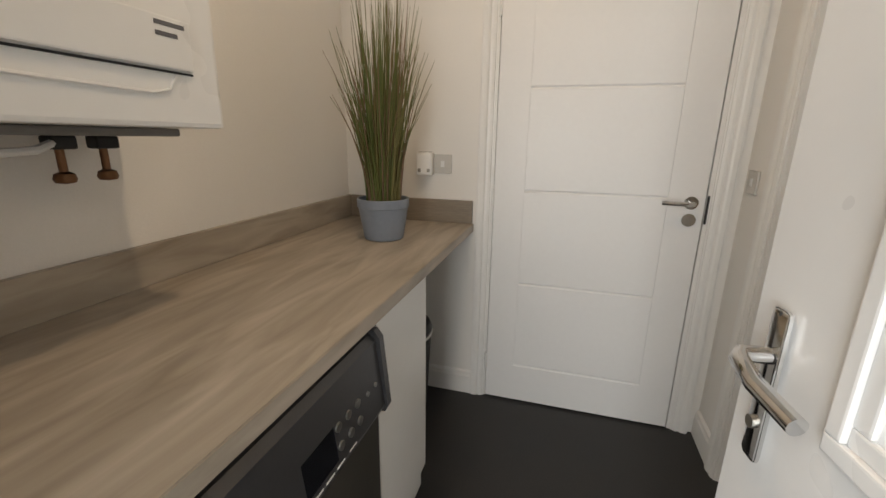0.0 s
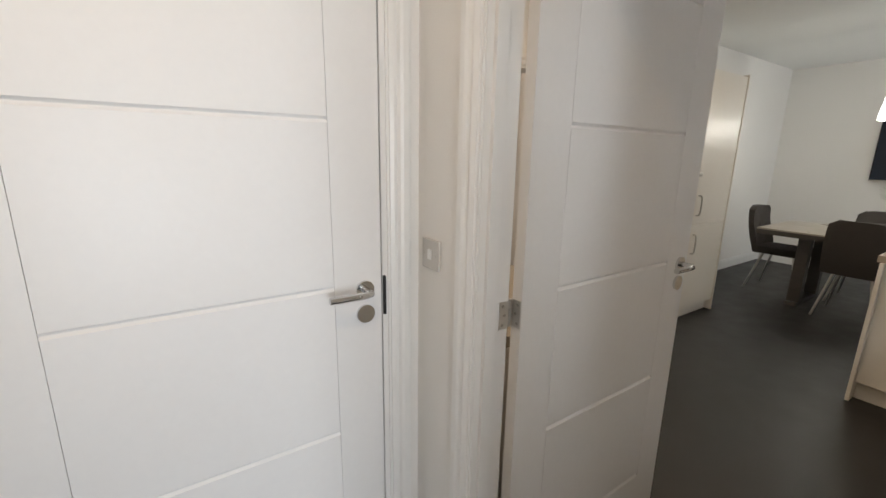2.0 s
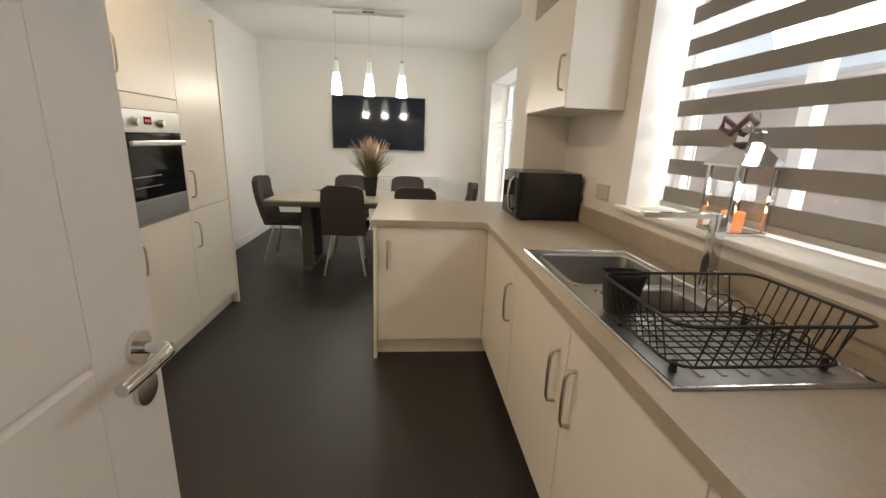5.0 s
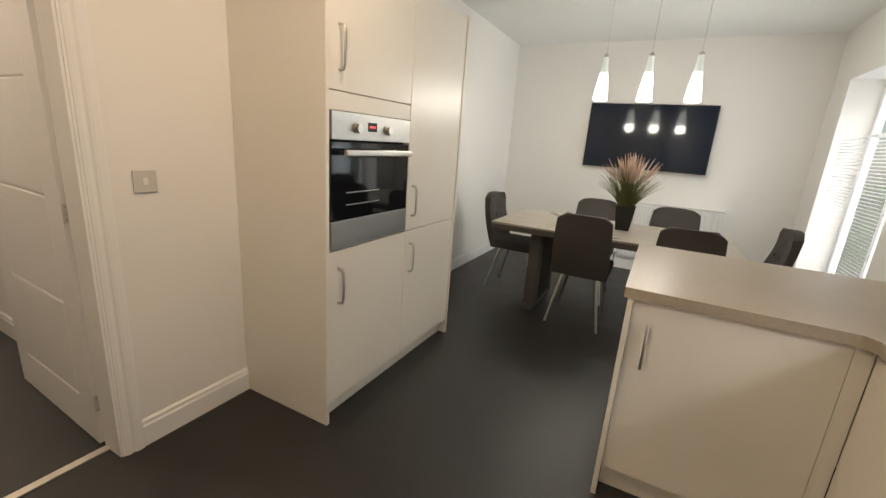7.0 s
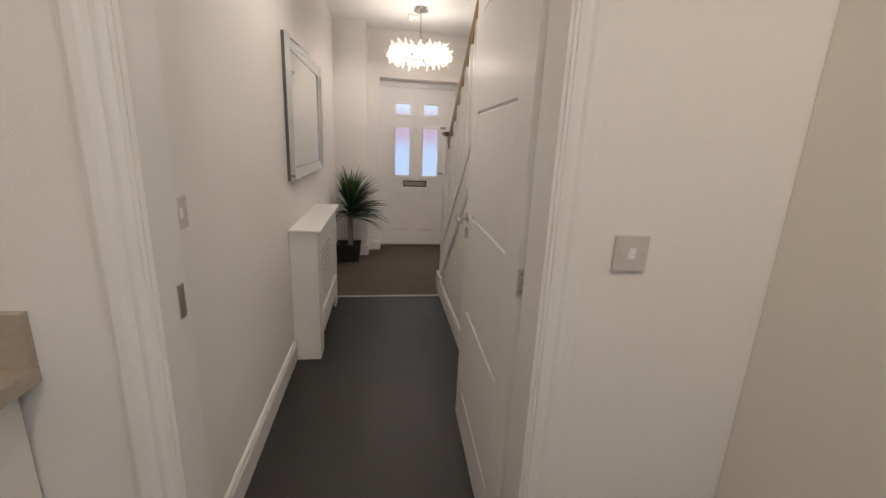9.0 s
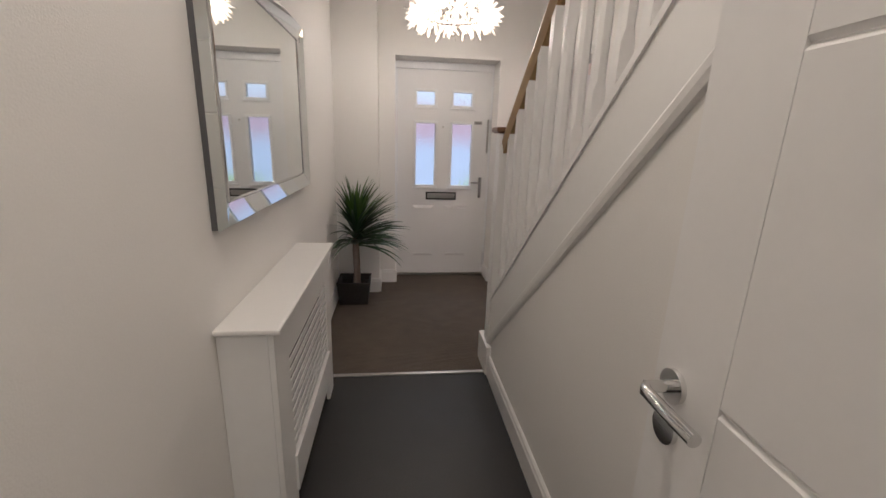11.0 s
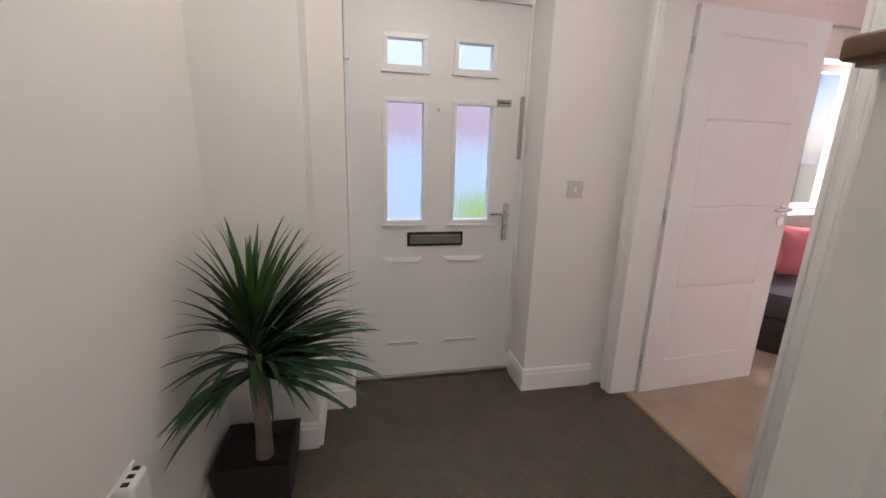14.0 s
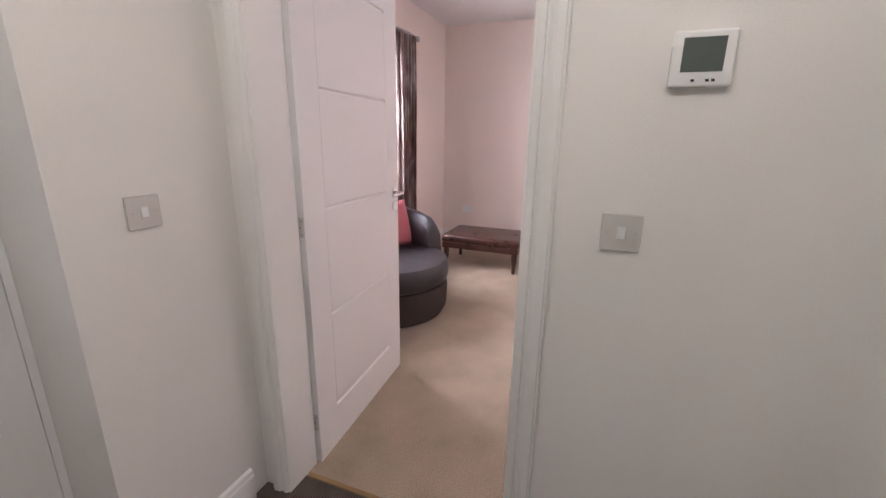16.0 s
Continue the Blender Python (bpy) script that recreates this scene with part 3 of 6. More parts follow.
def back_door():
    root = tagged(new("door_back"), "open white plastic back door with glazed panel", "back door", "", "structure")
    SHIFT[root] = Vector((0, 0, 0))
    w, h, t = 0.84, 2.03, 0.062
    a, b, c, d = 0.17, 0.640, 1.015, 1.86
    bm = bmesh.new()
    for p, q, r, s in ((0, a, 0.02, h), (b, w, 0.02, h), (a, b, 0.02, c), (a, b, d, h)):
        box(p, q, -t, 0, r, s, bm=bm)
    part("leaf", bm, UPVC, root)
    bm = bmesh.new()
    for k, out in ((0.0, 0.014), (0.022, 0.008)):
        for p, q, r, s in ((a - 0.03 + k, b + 0.03 - k, c - 0.03 + k, c - 0.008 + k), (a - 0.03 + k, b + 0.03 - k, d + 0.008 - k, d + 0.03 - k), (a - 0.03 + k, a - 0.008 + k, c - 0.008 + k, d + 0.008 - k), (b + 0.008 - k, b + 0.03 - k, c - 0.008 + k, d + 0.008 - k)):
            box(p, q, 0.0005, out, r, s, 0.003, bm=bm)
    g = part("glazing_bead", bm, UPVC, root)
    p = part("pane", box(a, b, -0.036, -0.030, c, d), CLEAR, g)
    p.visible_shadow = False
    hd = part("door_handle", box(w - 0.078, w - 0.046, 0.0005, 0.012, 0.880, 1.095, 0.008), CHROME, root, "chrome lever handle on a long plate", smooth=True)
    part("lever", tube([(w - 0.062, 0.012, 1.032), (w - 0.062, 0.044, 1.032), (w - 0.074, 0.052, 1.031), (w - 0.116, 0.052, 1.020), (w - 0.180, 0.044, 1.012)], 0.0115, seg=12), CHROME, hd, smooth=True)
    part("keyhole", cyl((w - 0.062, 0.012, 0.935), (w - 0.062, 0.017, 0.935), 0.009, seg=14), SATIN, hd, smooth=True)
    root.matrix_basis = pose(1.0, -0.115, 0, 0, 0, 96.8)


back_door()


# ---- windows ----
def window(name, label, x0, x1, y, z0, z1, mullions, inward=1, transom=None):
    root = tagged(new(name), label, "window", "", "structure")
    root.location = ((x0 + x1) / 2, y, z0)
    SHIFT[root] = Vector(root.location)
    w, d = 0.055, 0.06
    bm = box(x0, x1, y - d / 2, y + d / 2, z0, z0 + w, 0.004)
    box(x0, x1, y - d / 2, y + d / 2, z1 - w, z1, 0.004, bm=bm)
    box(x0, x0 + w, y - d / 2, y + d / 2, z0 + w, z1 - w, 0.004, bm=bm)
    box(x1 - w, x1, y - d / 2, y + d / 2, z0 + w, z1 - w, 0.004, bm=bm)
    for m in mullions:
        box(m - w / 2, m + w / 2, y - d / 2, y + d / 2, z0 + w, z1 - w, 0.004, bm=bm)
    part("window_frame", bm, UPVC, root)
    edges = [x0 + w, *mullions, x1 - w]
    for p, q in zip(edges, edges[1:]):
        g = part("pane", box(p + 0.02, q - 0.02, y - 0.006, y + 0.006, z0 + w, z1 - w), CLEAR, root)
        g.visible_shadow = False
    return root


window("window_kitchen", "white plastic framed kitchen window", 2.347, 3.618, -0.13, 1.092, 2.168, (2.98,))
window("window_patio", "white plastic framed glazed patio doors", 6.022, 7.448, -0.13, 0.02, 2.138, (6.735,))
window("window_living", "white framed living room window", 5.502, 6.948, 8.70, 0.862, 2.078, (6.00, 6.45))
part("window_sill_kitchen", box(2.305, 3.66, -0.10, 0.175, 1.066, 1.0895, 0.006), GLOSS, None, "white gloss window board", kind="structure", category="window sill")
part("window_sill_living", box(5.46, 6.99, 8.42, 8.66, 0.835, 0.859, 0.006), GLOSS, None, "white gloss window board", kind="structure", category="window sill")


def zebra_blind():
    root = thing("zebra_blind", "striped grey day and night roller blind at the kitchen window", "window blind", (3.03, -0.02, 2.10))
    part("cassette", box(2.36, 3.57, -0.055, 0.03, 2.075, 2.163, 0.012), SATIN, root, "grey metal cassette")
    opaque = mat("blind_stripe", (0.30, 0.285, 0.27), 0.85, vary=0.05, grain=400, bump=0.03)
    z = 2.121 - 0.1315
    while z > 1.15:
        part("stripe", box(2.375, 3.555, -0.0215, -0.0200, z - 0.070, z, 0.0), opaque, root)
        z -= 0.1315
    sheer = bpy.data.materials.new("blind_sheer")
    sheer.use_nodes = True
    n, l = sheer.node_tree.nodes, sheer.node_tree.links
    tr, mixs, tl = n.new("ShaderNodeBsdfTransparent"), n.new("ShaderNodeMixShader"), n.new("ShaderNodeBsdfTranslucent")
    tl.inputs[0].default_value = (0.85, 0.85, 0.86, 1)
    mixs.inputs[0].default_value = 0.08
    l.new(tr.outputs[0], mixs.inputs[1]), l.new(tl.outputs[0], mixs.inputs[2]), l.new(mixs.outputs[0], n["Material Output"].inputs[0])
    part("sheer_cloth", box(2.377, 3.553, -0.0190, -0.0185, 1.13, 2.08), sheer, root, "sheer white voile")
    part("bottom_bar", box(2.37, 3.56, -0.030, -0.010, 1.105, 1.130, 0.005), SATIN, root)


zebra_blind()


def venetian(x0, x1):
    root = thing("venetian_blind", "white slatted venetian blind on the patio door", "window blind", ((x0 + x1) / 2, -0.085, 0.2), "patio door blinds")
    part("head_rail", box(x0, x1, -0.098, -0.068, 1.66, 1.685, 0.004), UPVC, root)
    w = (x1 - x0) / 2 - 0.005
    first = part("slat", prism([(-0.009, -0.004), (0.009, 0.004), (0.0087, 0.0050), (-0.0093, -0.003)], "x", (x0 + x1) / 2 - w, (x0 + x1) / 2 + w), UPVC, root)
    first.data.transform(Matrix.Translation((0, 0.085, 0.2)))
    for k in range(1, 56):
        o = first.copy()
        scene.collection.objects.link(o)
        o.location = (0, 0, 0.02 + 0.0255 * k)
    first.location = (0, 0, 0.02)


venetian(6.10, 6.69)
venetian(6.78, 7.38)

# ---- utility room ----
def bow_handle(parent, x, y, z0, z1, out, axis="y"):
    """A satin bow handle, upright, standing out along axis by out."""
    d = Vector((0, out, 0)) if axis == "y" else Vector((out, 0, 0))
    lo, hi = Vector((x, y, z0)), Vector((x, y, z1))
    pts = [lo, lo + d * 0.75 + Vector((0, 0, 0.004)), lo + d + Vector((0, 0, 0.022)), (lo + hi) / 2 + d * 1.06, hi + d - Vector((0, 0, 0.022)), hi + d * 0.75 - Vector((0, 0, 0.004)), hi]
    return part("handle", tube(pts, 0.0065, seg=10), SATIN, parent, "satin nickel bow handle", smooth=True)


t = thing("utility_worktop", "grey oak effect laminate worktop along the wall", "worktop", (-0.1, 0.9, 0.866))
part("top", box(-0.419, 0.2295, -0.11, 1.963, 0.866, 0.905), WORK, t)
bm = box(0.2300, 0.2320, -0.11, 1.963, 0.8665, 0.9045)
bmesh.ops.bevel(bm, geom=[e for e in bm.edges if all(v.co.x > 0.231 for v in e.verts) and abs(e.verts[0].co.z - e.verts[1].co.z) < 0.01], offset=0.0015, segments=2, affect="EDGES")
part("edging_strip", bm, WORK, t)
t = thing("worktop_upstand", "grey oak effect upstand behind the utility worktop", "upstand", (-0.41, 0.9, 0.905))
part("upstand_board", box(-0.4195, -0.400, -0.11, 1.963, 0.9055, 1.012, 0.002), WORK, t)
part("upstand_board", box(-0.3995, 0.226, 1.944, 1.9640, 0.9055, 1.012, 0.002), mat("upstand_end_oak", (0.25, 0.205, 0.16), 0.4, vary=0.22, grain=35, bump=0.01, stretch=(0.6, 5, 6)), t)


def boiler():
    t = thing("wall_boiler", "white wall-hung gas boiler with pipes below", "boiler", (-0.26, 0.6, 1.30))
    body = part("casing", box(-0.4195, -0.10, 0.36, 0.862, 1.305, 2.02, 0.010), PLASTW, t)
    part("flap", box(-0.0995, -0.090, 0.40, 0.790, 1.410, 1.50, 0.004), PLASTW, body)
    part("flap_shadow_line", box(-0.0995, -0.0975, 0.38, 0.792, 1.4035, 1.4075), BLACKM, body)
    part("recess_rim", tube([(-0.0985, 0.44, 1.372), (-0.0985, 0.70, 1.366), (-0.0985, 0.735, 1.374), (-0.0985, 0.752, 1.398)], 0.0035, seg=6), PLASTW, body)
    for k, (z, w) in enumerate(((1.486, 0.062), (1.468, 0.045))):
        part("marking", box(-0.0898, -0.0892, 0.715, 0.715 + w, z - 0.004, z + 0.004), mat("marking_grey_%d" % k, (0.12, 0.12, 0.13), 0.6, bump=0), body)
    part("drain_tray", box(-0.40, -0.16, 0.38, 0.80, 1.288, 1.304, 0.004), mat("tray_grey", (0.16, 0.15, 0.14), 0.6, bump=0.01), t)
    copper = mat("aged_copper", (0.19, 0.10, 0.055), 0.4, 1.0, vary=0.25, grain=60, bump=0.01)
    for y in (0.655, 0.735):
        part("valve", box(-0.318, -0.282, y - 0.020, y + 0.024, 1.262, 1.288, 0.005), BLACKM, t)
        part("pipe", cyl((-0.30, y, 1.215), (-0.30, y, 1.264), 0.0075, seg=12), copper, t, smooth=True)
        part("pipe_end", lathe([(0.0, 0), (0.016, 0.003), (0.019, 0.010), (0.016, 0.020), (0.008, 0.024), (0.0, 0.024)], (-0.30, y, 1.196), 18), copper, t, smooth=True)
    part("hose", tube([(-0.30, 0.66, 1.28), (-0.27, 0.60, 1.262), (-0.25, 0.52, 1.258), (-0.25, 0.40, 1.250), (-0.26, 0.2, 1.225)], 0.008, seg=8), PLASTW, t, smooth=True)


boiler()


def dishwasher():
    t = thing("dishwasher", "graphite freestanding dishwasher under the worktop", "dishwasher", (-0.05, 0.64, 0))
    part("body", box(-0.38, 0.185, 0.345, 0.925, 0.02, 0.838, 0.004), DARKG, t)
    door = part("door", box(0.186, 0.222, 0.350, 0.920, 0.12, 0.630, 0.006), mat("appliance_bronze", (0.10, 0.092, 0.08), 0.4, 0.6, grain=90, bump=0.004), t)
    console = part("control_panel", prism([(0.186, 0.634), (0.240, 0.634), (0.246, 0.650), (0.226, 0.822), (0.210, 0.836), (0.186, 0.836)], "y", 0.352, 0.905), DARKG, t, "dark grey control panel")
    part("end_cap", prism([(0.180, 0.628), (0.246, 0.628), (0.254, 0.645), (0.236, 0.826), (0.222, 0.846), (0.205, 0.846), (0.180, 0.840)], "y", 0.906, 0.928), DARKG, console)

    def front(z):
        return 0.246 - (z - 0.650) * 0.020 / 0.172

    part("display", prism([(front(0.668) + 0.0006, 0.668), (front(0.742) + 0.0006, 0.742), (front(0.742), 0.742), (front(0.668), 0.668)], "y", 0.585, 0.690), BLACKG, console)
    for y in (0.705, 0.745, 0.785, 0.832, 0.872):
        for z in ((0.690, 0.732) if y < 0.80 else (0.725,)):
            part("button", cyl((front(z), y, z), (front(z) + 0.004, y, z), 0.0105 if y < 0.8 else 0.006, seg=14), STEEL, console, smooth=True)
    for y in (0.60, 0.64, 0.68, 0.73):
        part("marking", box(front(0.655), front(0.655) + 0.0006, y, y + 0.03, 0.652, 0.657), PLASTW, console)


dishwasher()
t = thing("utility_base_unit", "white slab-fronted base unit beneath the worktop", "cabinet", (0.0, 1.12, 0))
part("body", box(-0.40, 0.196, 0.934, 1.318, 0.0, 0.864, 0.002), mat("unit_white", (0.80, 0.79, 0.77), 0.34, grain=25, bump=0.003), t)
part("door", box(0.197, 0.215, 0.936, 1.316, 0.105, 0.860, 0.002), GLOSS, t)
t = thing("waste_bin", "black plastic bin tucked under the worktop", "bin", (-0.02, 1.76, 0))
part("body", lathe([(0.10, 0), (0.105, 0.01), (0.125, 0.40), (0.125, 0.41), (0.118, 0.41), (0.10, 0.03), (0.0, 0.03)], (-0.045, 1.775, 0.0), 28), BLACKM, t, smooth=True)
part("lid", lathe([(0.128, 0.405), (0.130, 0.42), (0.118, 0.450), (0.06, 0.468), (0.0, 0.470)], (-0.045, 1.775, 0.0), 28), BLACK, t, smooth=True)
part("bin_liner", tube([(-0.045 + 0.129 * math.cos(a), 1.775 + 0.129 * math.sin(a), 0.398 + 0.008 * math.sin(5 * a)) for a in [k * math.tau / 24 for k in range(24)]], 0.006, closed=True, seg=6), PLASTW, t, smooth=True)


def plate(name, label, centre, normal, w=0.086, h=0.086, rockers=1, material=None, group="switches and sockets"):
    """A wall plate with rockers; normal is 'x-', 'x+', 'y-' or 'y+'."""
    x, y, z = centre
    s = 1 if normal[1] == "+" else -1
    t = thing(name, label, "light switch" if rockers else "wall socket", centre, group)

    def slab(a0, a1, z0, z1, d0, d1, bev):
        return box(x + s * d0, x + s * d1, y + a0, y + a1, z + z0, z + z1, bev) if normal[0] == "x" else box(x + a0, x + a1, y + s * d0, y + s * d1, z + z0, z + z1, bev)

    part("plate", slab(-w / 2, w / 2, -h / 2, h / 2, 0.0005, 0.009, 0.003), material or PLATE, t)
    for k in range(max(1, rockers)):
        o = (k - (max(1, rockers) - 1) / 2) * 0.028
        if rockers:
            part("rocker", slab(o - 0.009, o + 0.009, -0.014, 0.014, 0.009, 0.012, 0.001), PLASTW, t)
    for o in (-0.030, 0.030):
        part("screw", slab(o - 0.003, o + 0.003, -0.003, 0.003, 0.009, 0.0095, 0), SATIN, t)
    return t


plate("wall_socket", "grey switched fused spur by the utility door", (0.078, 1.965, 1.177), "y-", 0.086, 0.086, 1)
t = thing("plug_in_freshener", "white plug-in air freshener beside the socket", "air freshener", (0.0, 1.94, 1.18))
part("body", box(-0.040, 0.036, 1.915, 1.9645, 1.124, 1.230, 0.014, seg=3), PLASTW, t, smooth=True)
for k in range(3):
    part("vent", box(-0.028 + 0.022 * k, -0.014 + 0.022 * k, 1.922, 1.936, 1.2295, 1.2315), BLACKM, t)
for x in (-0.030, 0.014):
    part("side_slot", box(x, x + 0.014, 1.9135, 1.9155, 1.140, 1.156), mat("slot_grey", (0.25, 0.24, 0.22), 0.6, bump=0), t)
plate("light_switch", "single white light switch beside the kitchen door", (1.300, 1.885, 1.150), "x-", 0.086, 0.086, 1)


def blades(t, centre, z, count, height, spread, r0, seed, thick=0.0032, curl=0.5):
    """Clusters of long thin blades of grass out of a pot, in three tones."""
    rng = random.Random(seed)
    tones = [((0.095, 0.120, 0.028), 0.5), ((0.14, 0.125, 0.040), 0.28), ((0.19, 0.115, 0.070), 0.22)]
    for i, (c, share) in enumerate(tones):
        bm = bmesh.new()
        for _ in range(int(count * share)):
            a, lean = rng.uniform(0, math.tau), rng.random() ** 0.9
            h = height * rng.uniform(0.55, 1.0) * (1 - 0.22 * lean)
            b = Vector(centre) + Vector((math.cos(a), math.sin(a), 0)) * r0 * rng.uniform(0.1, 0.9) + Vector((0, 0, z))
            d = Vector((math.cos(a + rng.uniform(-0.4, 0.4)), math.sin(a + rng.uniform(-0.4, 0.4)), 0))
            pts, w = [], []
            for k in range(7):
                u = k / 6
                pts.append(b + d * spread * lean * (u ** (1 + curl)) + Vector((0, 0, h * (u - 0.12 * lean * u**3))) + Vector((rng.uniform(-1, 1), rng.uniform(-1, 1), 0)) * 0.003 * u)
                w.append(thick * (1.0 - 0.85 * u**1.3))
            tube(pts, thick, bm, 4, radii=w)
        part("grass", bm, mat("grass_tone_%d_%d" % (seed, i), c, 0.6, vary=0.3, grain=60, bump=0.01), t, "fine artificial grass blades", smooth=True, kind="stuff")


t = thing("potted_grass", "tall artificial grass in a grey pot on the worktop", "potted plant", (-0.045, 1.56, 0.905))
part("pot", lathe([(0.072, 0), (0.077, 0.004), (0.096, 0.125), (0.100, 0.127), (0.101, 0.160), (0.094, 0.160), (0.090, 0.120), (0.0, 0.118)], (-0.045, 1.56, 0.9055), 40), GREYP, t, "grey-blue plastic pot", smooth=True)
blades(t, (-0.045, 1.56, 0.905), 0.11, 270, 0.90, 0.155, 0.072, 5, 0.0034)

# ---- kitchen ----
def base_unit(name, label, x0, x1, handle_x, group="kitchen base units"):
    t = thing(name, label, "cabinet", ((x0 + x1) / 2, 0.45, 0), group)
    part("body", box(x0 + 0.001, x1 - 0.001, 0.14, 0.728, 0.11, 0.735), UNIT, t)
    d = part("door", box(x0 + 0.0015, x1 - 0.0015, 0.7285, 0.748, 0.118, 0.8635, 0.0025), UNIT, t)
    bow_handle(d, handle_x, 0.748, 0.545, 0.735, 0.030)
    part("plinth", box(x0, x1, 0.66, 0.676, 0.0, 0.112), UNIT, t)


base_unit("base_unit", "ivory slab-door base unit by the kitchen door", 1.405, 2.122, 2.085)
base_unit("base_unit", "ivory slab-door base unit under the drainer", 2.124, 2.712, 2.646)
base_unit("base_unit", "ivory slab-door base unit under the sink", 2.714, 3.352, 2.777)
base_unit("base_unit", "ivory slab-door corner base unit", 3.354, 4.0555, 3.413)
t = thing("peninsula_unit", "ivory peninsula base unit with end panel", "cabinet", (4.4, 1.1, 0), "kitchen base units")
part("body", box(4.075, 4.88, 0.76, 1.424, 0.11, 0.864), UNIT, t)
d = part("door", box(4.056, 4.0745, 0.7995, 1.4250, 0.118, 0.8635, 0.0025), UNIT, t)
bow_handle(d, 4.056, 1.362, 0.602, 0.772, -0.030, "x")
part("filler", box(4.0565, 4.0745, 0.7495, 0.7985, 0.118, 0.8635), UNIT, t)
part("end_panel", box(4.020, 4.92, 1.426, 1.446, 0.0, 0.864, 0.002), UNIT, t)
part("plinth", box(4.105, 4.12, 0.68, 1.424, 0.0, 0.112), UNIT, t)
part("back_panel", box(4.882, 4.90, 0.436, 1.424, 0.0, 0.864), UNIT, t)

SX0, SX1, SY0, SY1 = 2.290, 3.372, 0.235, 0.715
BOWL = (2.900, 3.300, 0.275, 0.672)
HALF = (2.665, 2.868, 0.330, 0.620)
bm = bmesh.new()
for a, b, c, d in ((1.402, 2.300, 0.132, 0.245), (1.402, 2.300, 0.245, 0.705), (1.402, 2.300, 0.705, 0.768), (2.300, 3.362, 0.132, 0.245), (2.300, 3.362, 0.705, 0.768), (3.362, 4.010, 0.132, 0.245), (3.362, 4.010, 0.245, 0.705), (3.362, 4.010, 0.705, 0.768)):
    box(a, b, c, d, 0.866, 0.905, bm=bm)
prism([(4.010, 0.132), (4.514, 0.132), (4.514, 0.436), (4.945, 0.436), (4.945, 1.462), (4.042, 1.462), (4.042, 0.800), (4.010, 0.768), (4.010, 0.705), (4.010, 0.245)], "z", 0.866, 0.905, bm)
bmesh.ops.remove_doubles(bm, verts=bm.verts, dist=1e-5)
tagged(part("kitchen_worktop", bm, STONE), "greige laminate worktop along window and peninsula", "worktop")
t = thing("kitchen_upstand", "greige laminate upstand below the kitchen window", "upstand", (2.9, 0.14, 0.905))
part("upstand_board", box(1.402, 4.512, 0.1305, 0.148, 0.9055, 1.010, 0.002), STONE, t)


def sink():
    t = thing("kitchen_sink", "stainless steel one and a half bowl sink with drainer", "sink", (2.83, 0.475, 0.905))
    z = 0.9085
    cx = sorted({SX0, SX1, BOWL[0], BOWL[1], HALF[0], HALF[1]})
    cy = sorted({SY0, SY1, BOWL[2], BOWL[3], HALF[2], HALF[3]})
    bm = bmesh.new()
    for a, b in zip(cx, cx[1:]):
        for c, d in zip(cy, cy[1:]):
            if not any(h[0] <= a and b <= h[1] and h[2] <= c and d <= h[3] for h in (BOWL, HALF)):
                box(a, b, c, d, z - 0.003, z, bm=bm)
    bmesh.ops.remove_doubles(bm, verts=bm.verts, dist=1e-5)
    part("deck", bm, STEEL, t)
    rim = tube([(SX0 + 0.006, SY0 + 0.006, z), (SX1 - 0.006, SY0 + 0.006, z), (SX1 - 0.006, SY1 - 0.006, z), (SX0 + 0.006, SY1 - 0.006, z)], 0.007, closed=True, seg=8)
    part("rim", rim, CHROME, t, smooth=True)
    # Same steel as the deck, darkened: the deep bowls' shade is in the colour.
    inside = mat("steel_bowl_shaded", (0.16, 0.155, 0.15), 0.42, 1.0, vary=0.06, grain=60, bump=0.004)
    for (a, b, c, d), deep in ((BOWL, 0.165), (HALF, 0.12)):
        bm = bmesh.new()
        rings = []
        for inset, zz in ((0.0, z - 0.001), (0.006, z - 0.010), (0.010, z - deep + 0.03), (0.035, z - deep)):
            pts = []
            r = 0.055
            for qx, qy, a0 in ((b - inset - r, d - inset - r, 0), (a + inset + r, d - inset - r, 90), (a + inset + r, c + inset + r, 180), (b - inset - r, c + inset + r, 270)):
                pts += [bm.verts.new((qx + r * math.cos(radians(a0 + k * 18)), qy + r * math.sin(radians(a0 + k * 18)), zz)) for k in range(6)]
            rings.append(pts)
        for p, q in zip(rings, rings[1:]):
            for k in range(len(p)):
                bm.faces.new((p[k], p[(k + 1) % len(p)], q[(k + 1) % len(p)], q[k]))
        bm.faces.new(rings[-1])
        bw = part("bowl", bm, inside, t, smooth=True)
        part("waste", cyl(((a + b) / 2, (c + d) / 2, z - deep), ((a + b) / 2, (c + d) / 2, z - deep + 0.004), 0.038, seg=24), CHROME, bw, smooth=True)
        # The corners of the cut-out are closed by the pressed rim.
        part("pressed_rim", tube([v for r_ in (0.050,) for qx, qy, a0 in ((b - r_, d - r_, 0), (a + r_, d - r_, 90), (a + r_, c + r_, 180), (b - r_, c + r_, 270)) for v in [(qx + r_ * math.cos(radians(a0 + k * 18)), qy + r_ * math.sin(radians(a0 + k * 18)), z + 0.0005) for k in range(6)]], 0.006, closed=True, seg=6), STEEL, bw, smooth=True)
    for k in range(7):
        part("drainer_rib", box(SX0 + 0.045, HALF[0] - 0.045, 0.300 + 0.052 * k, 0.312 + 0.052 * k, z, z + 0.004, 0.0018), STEEL, t)


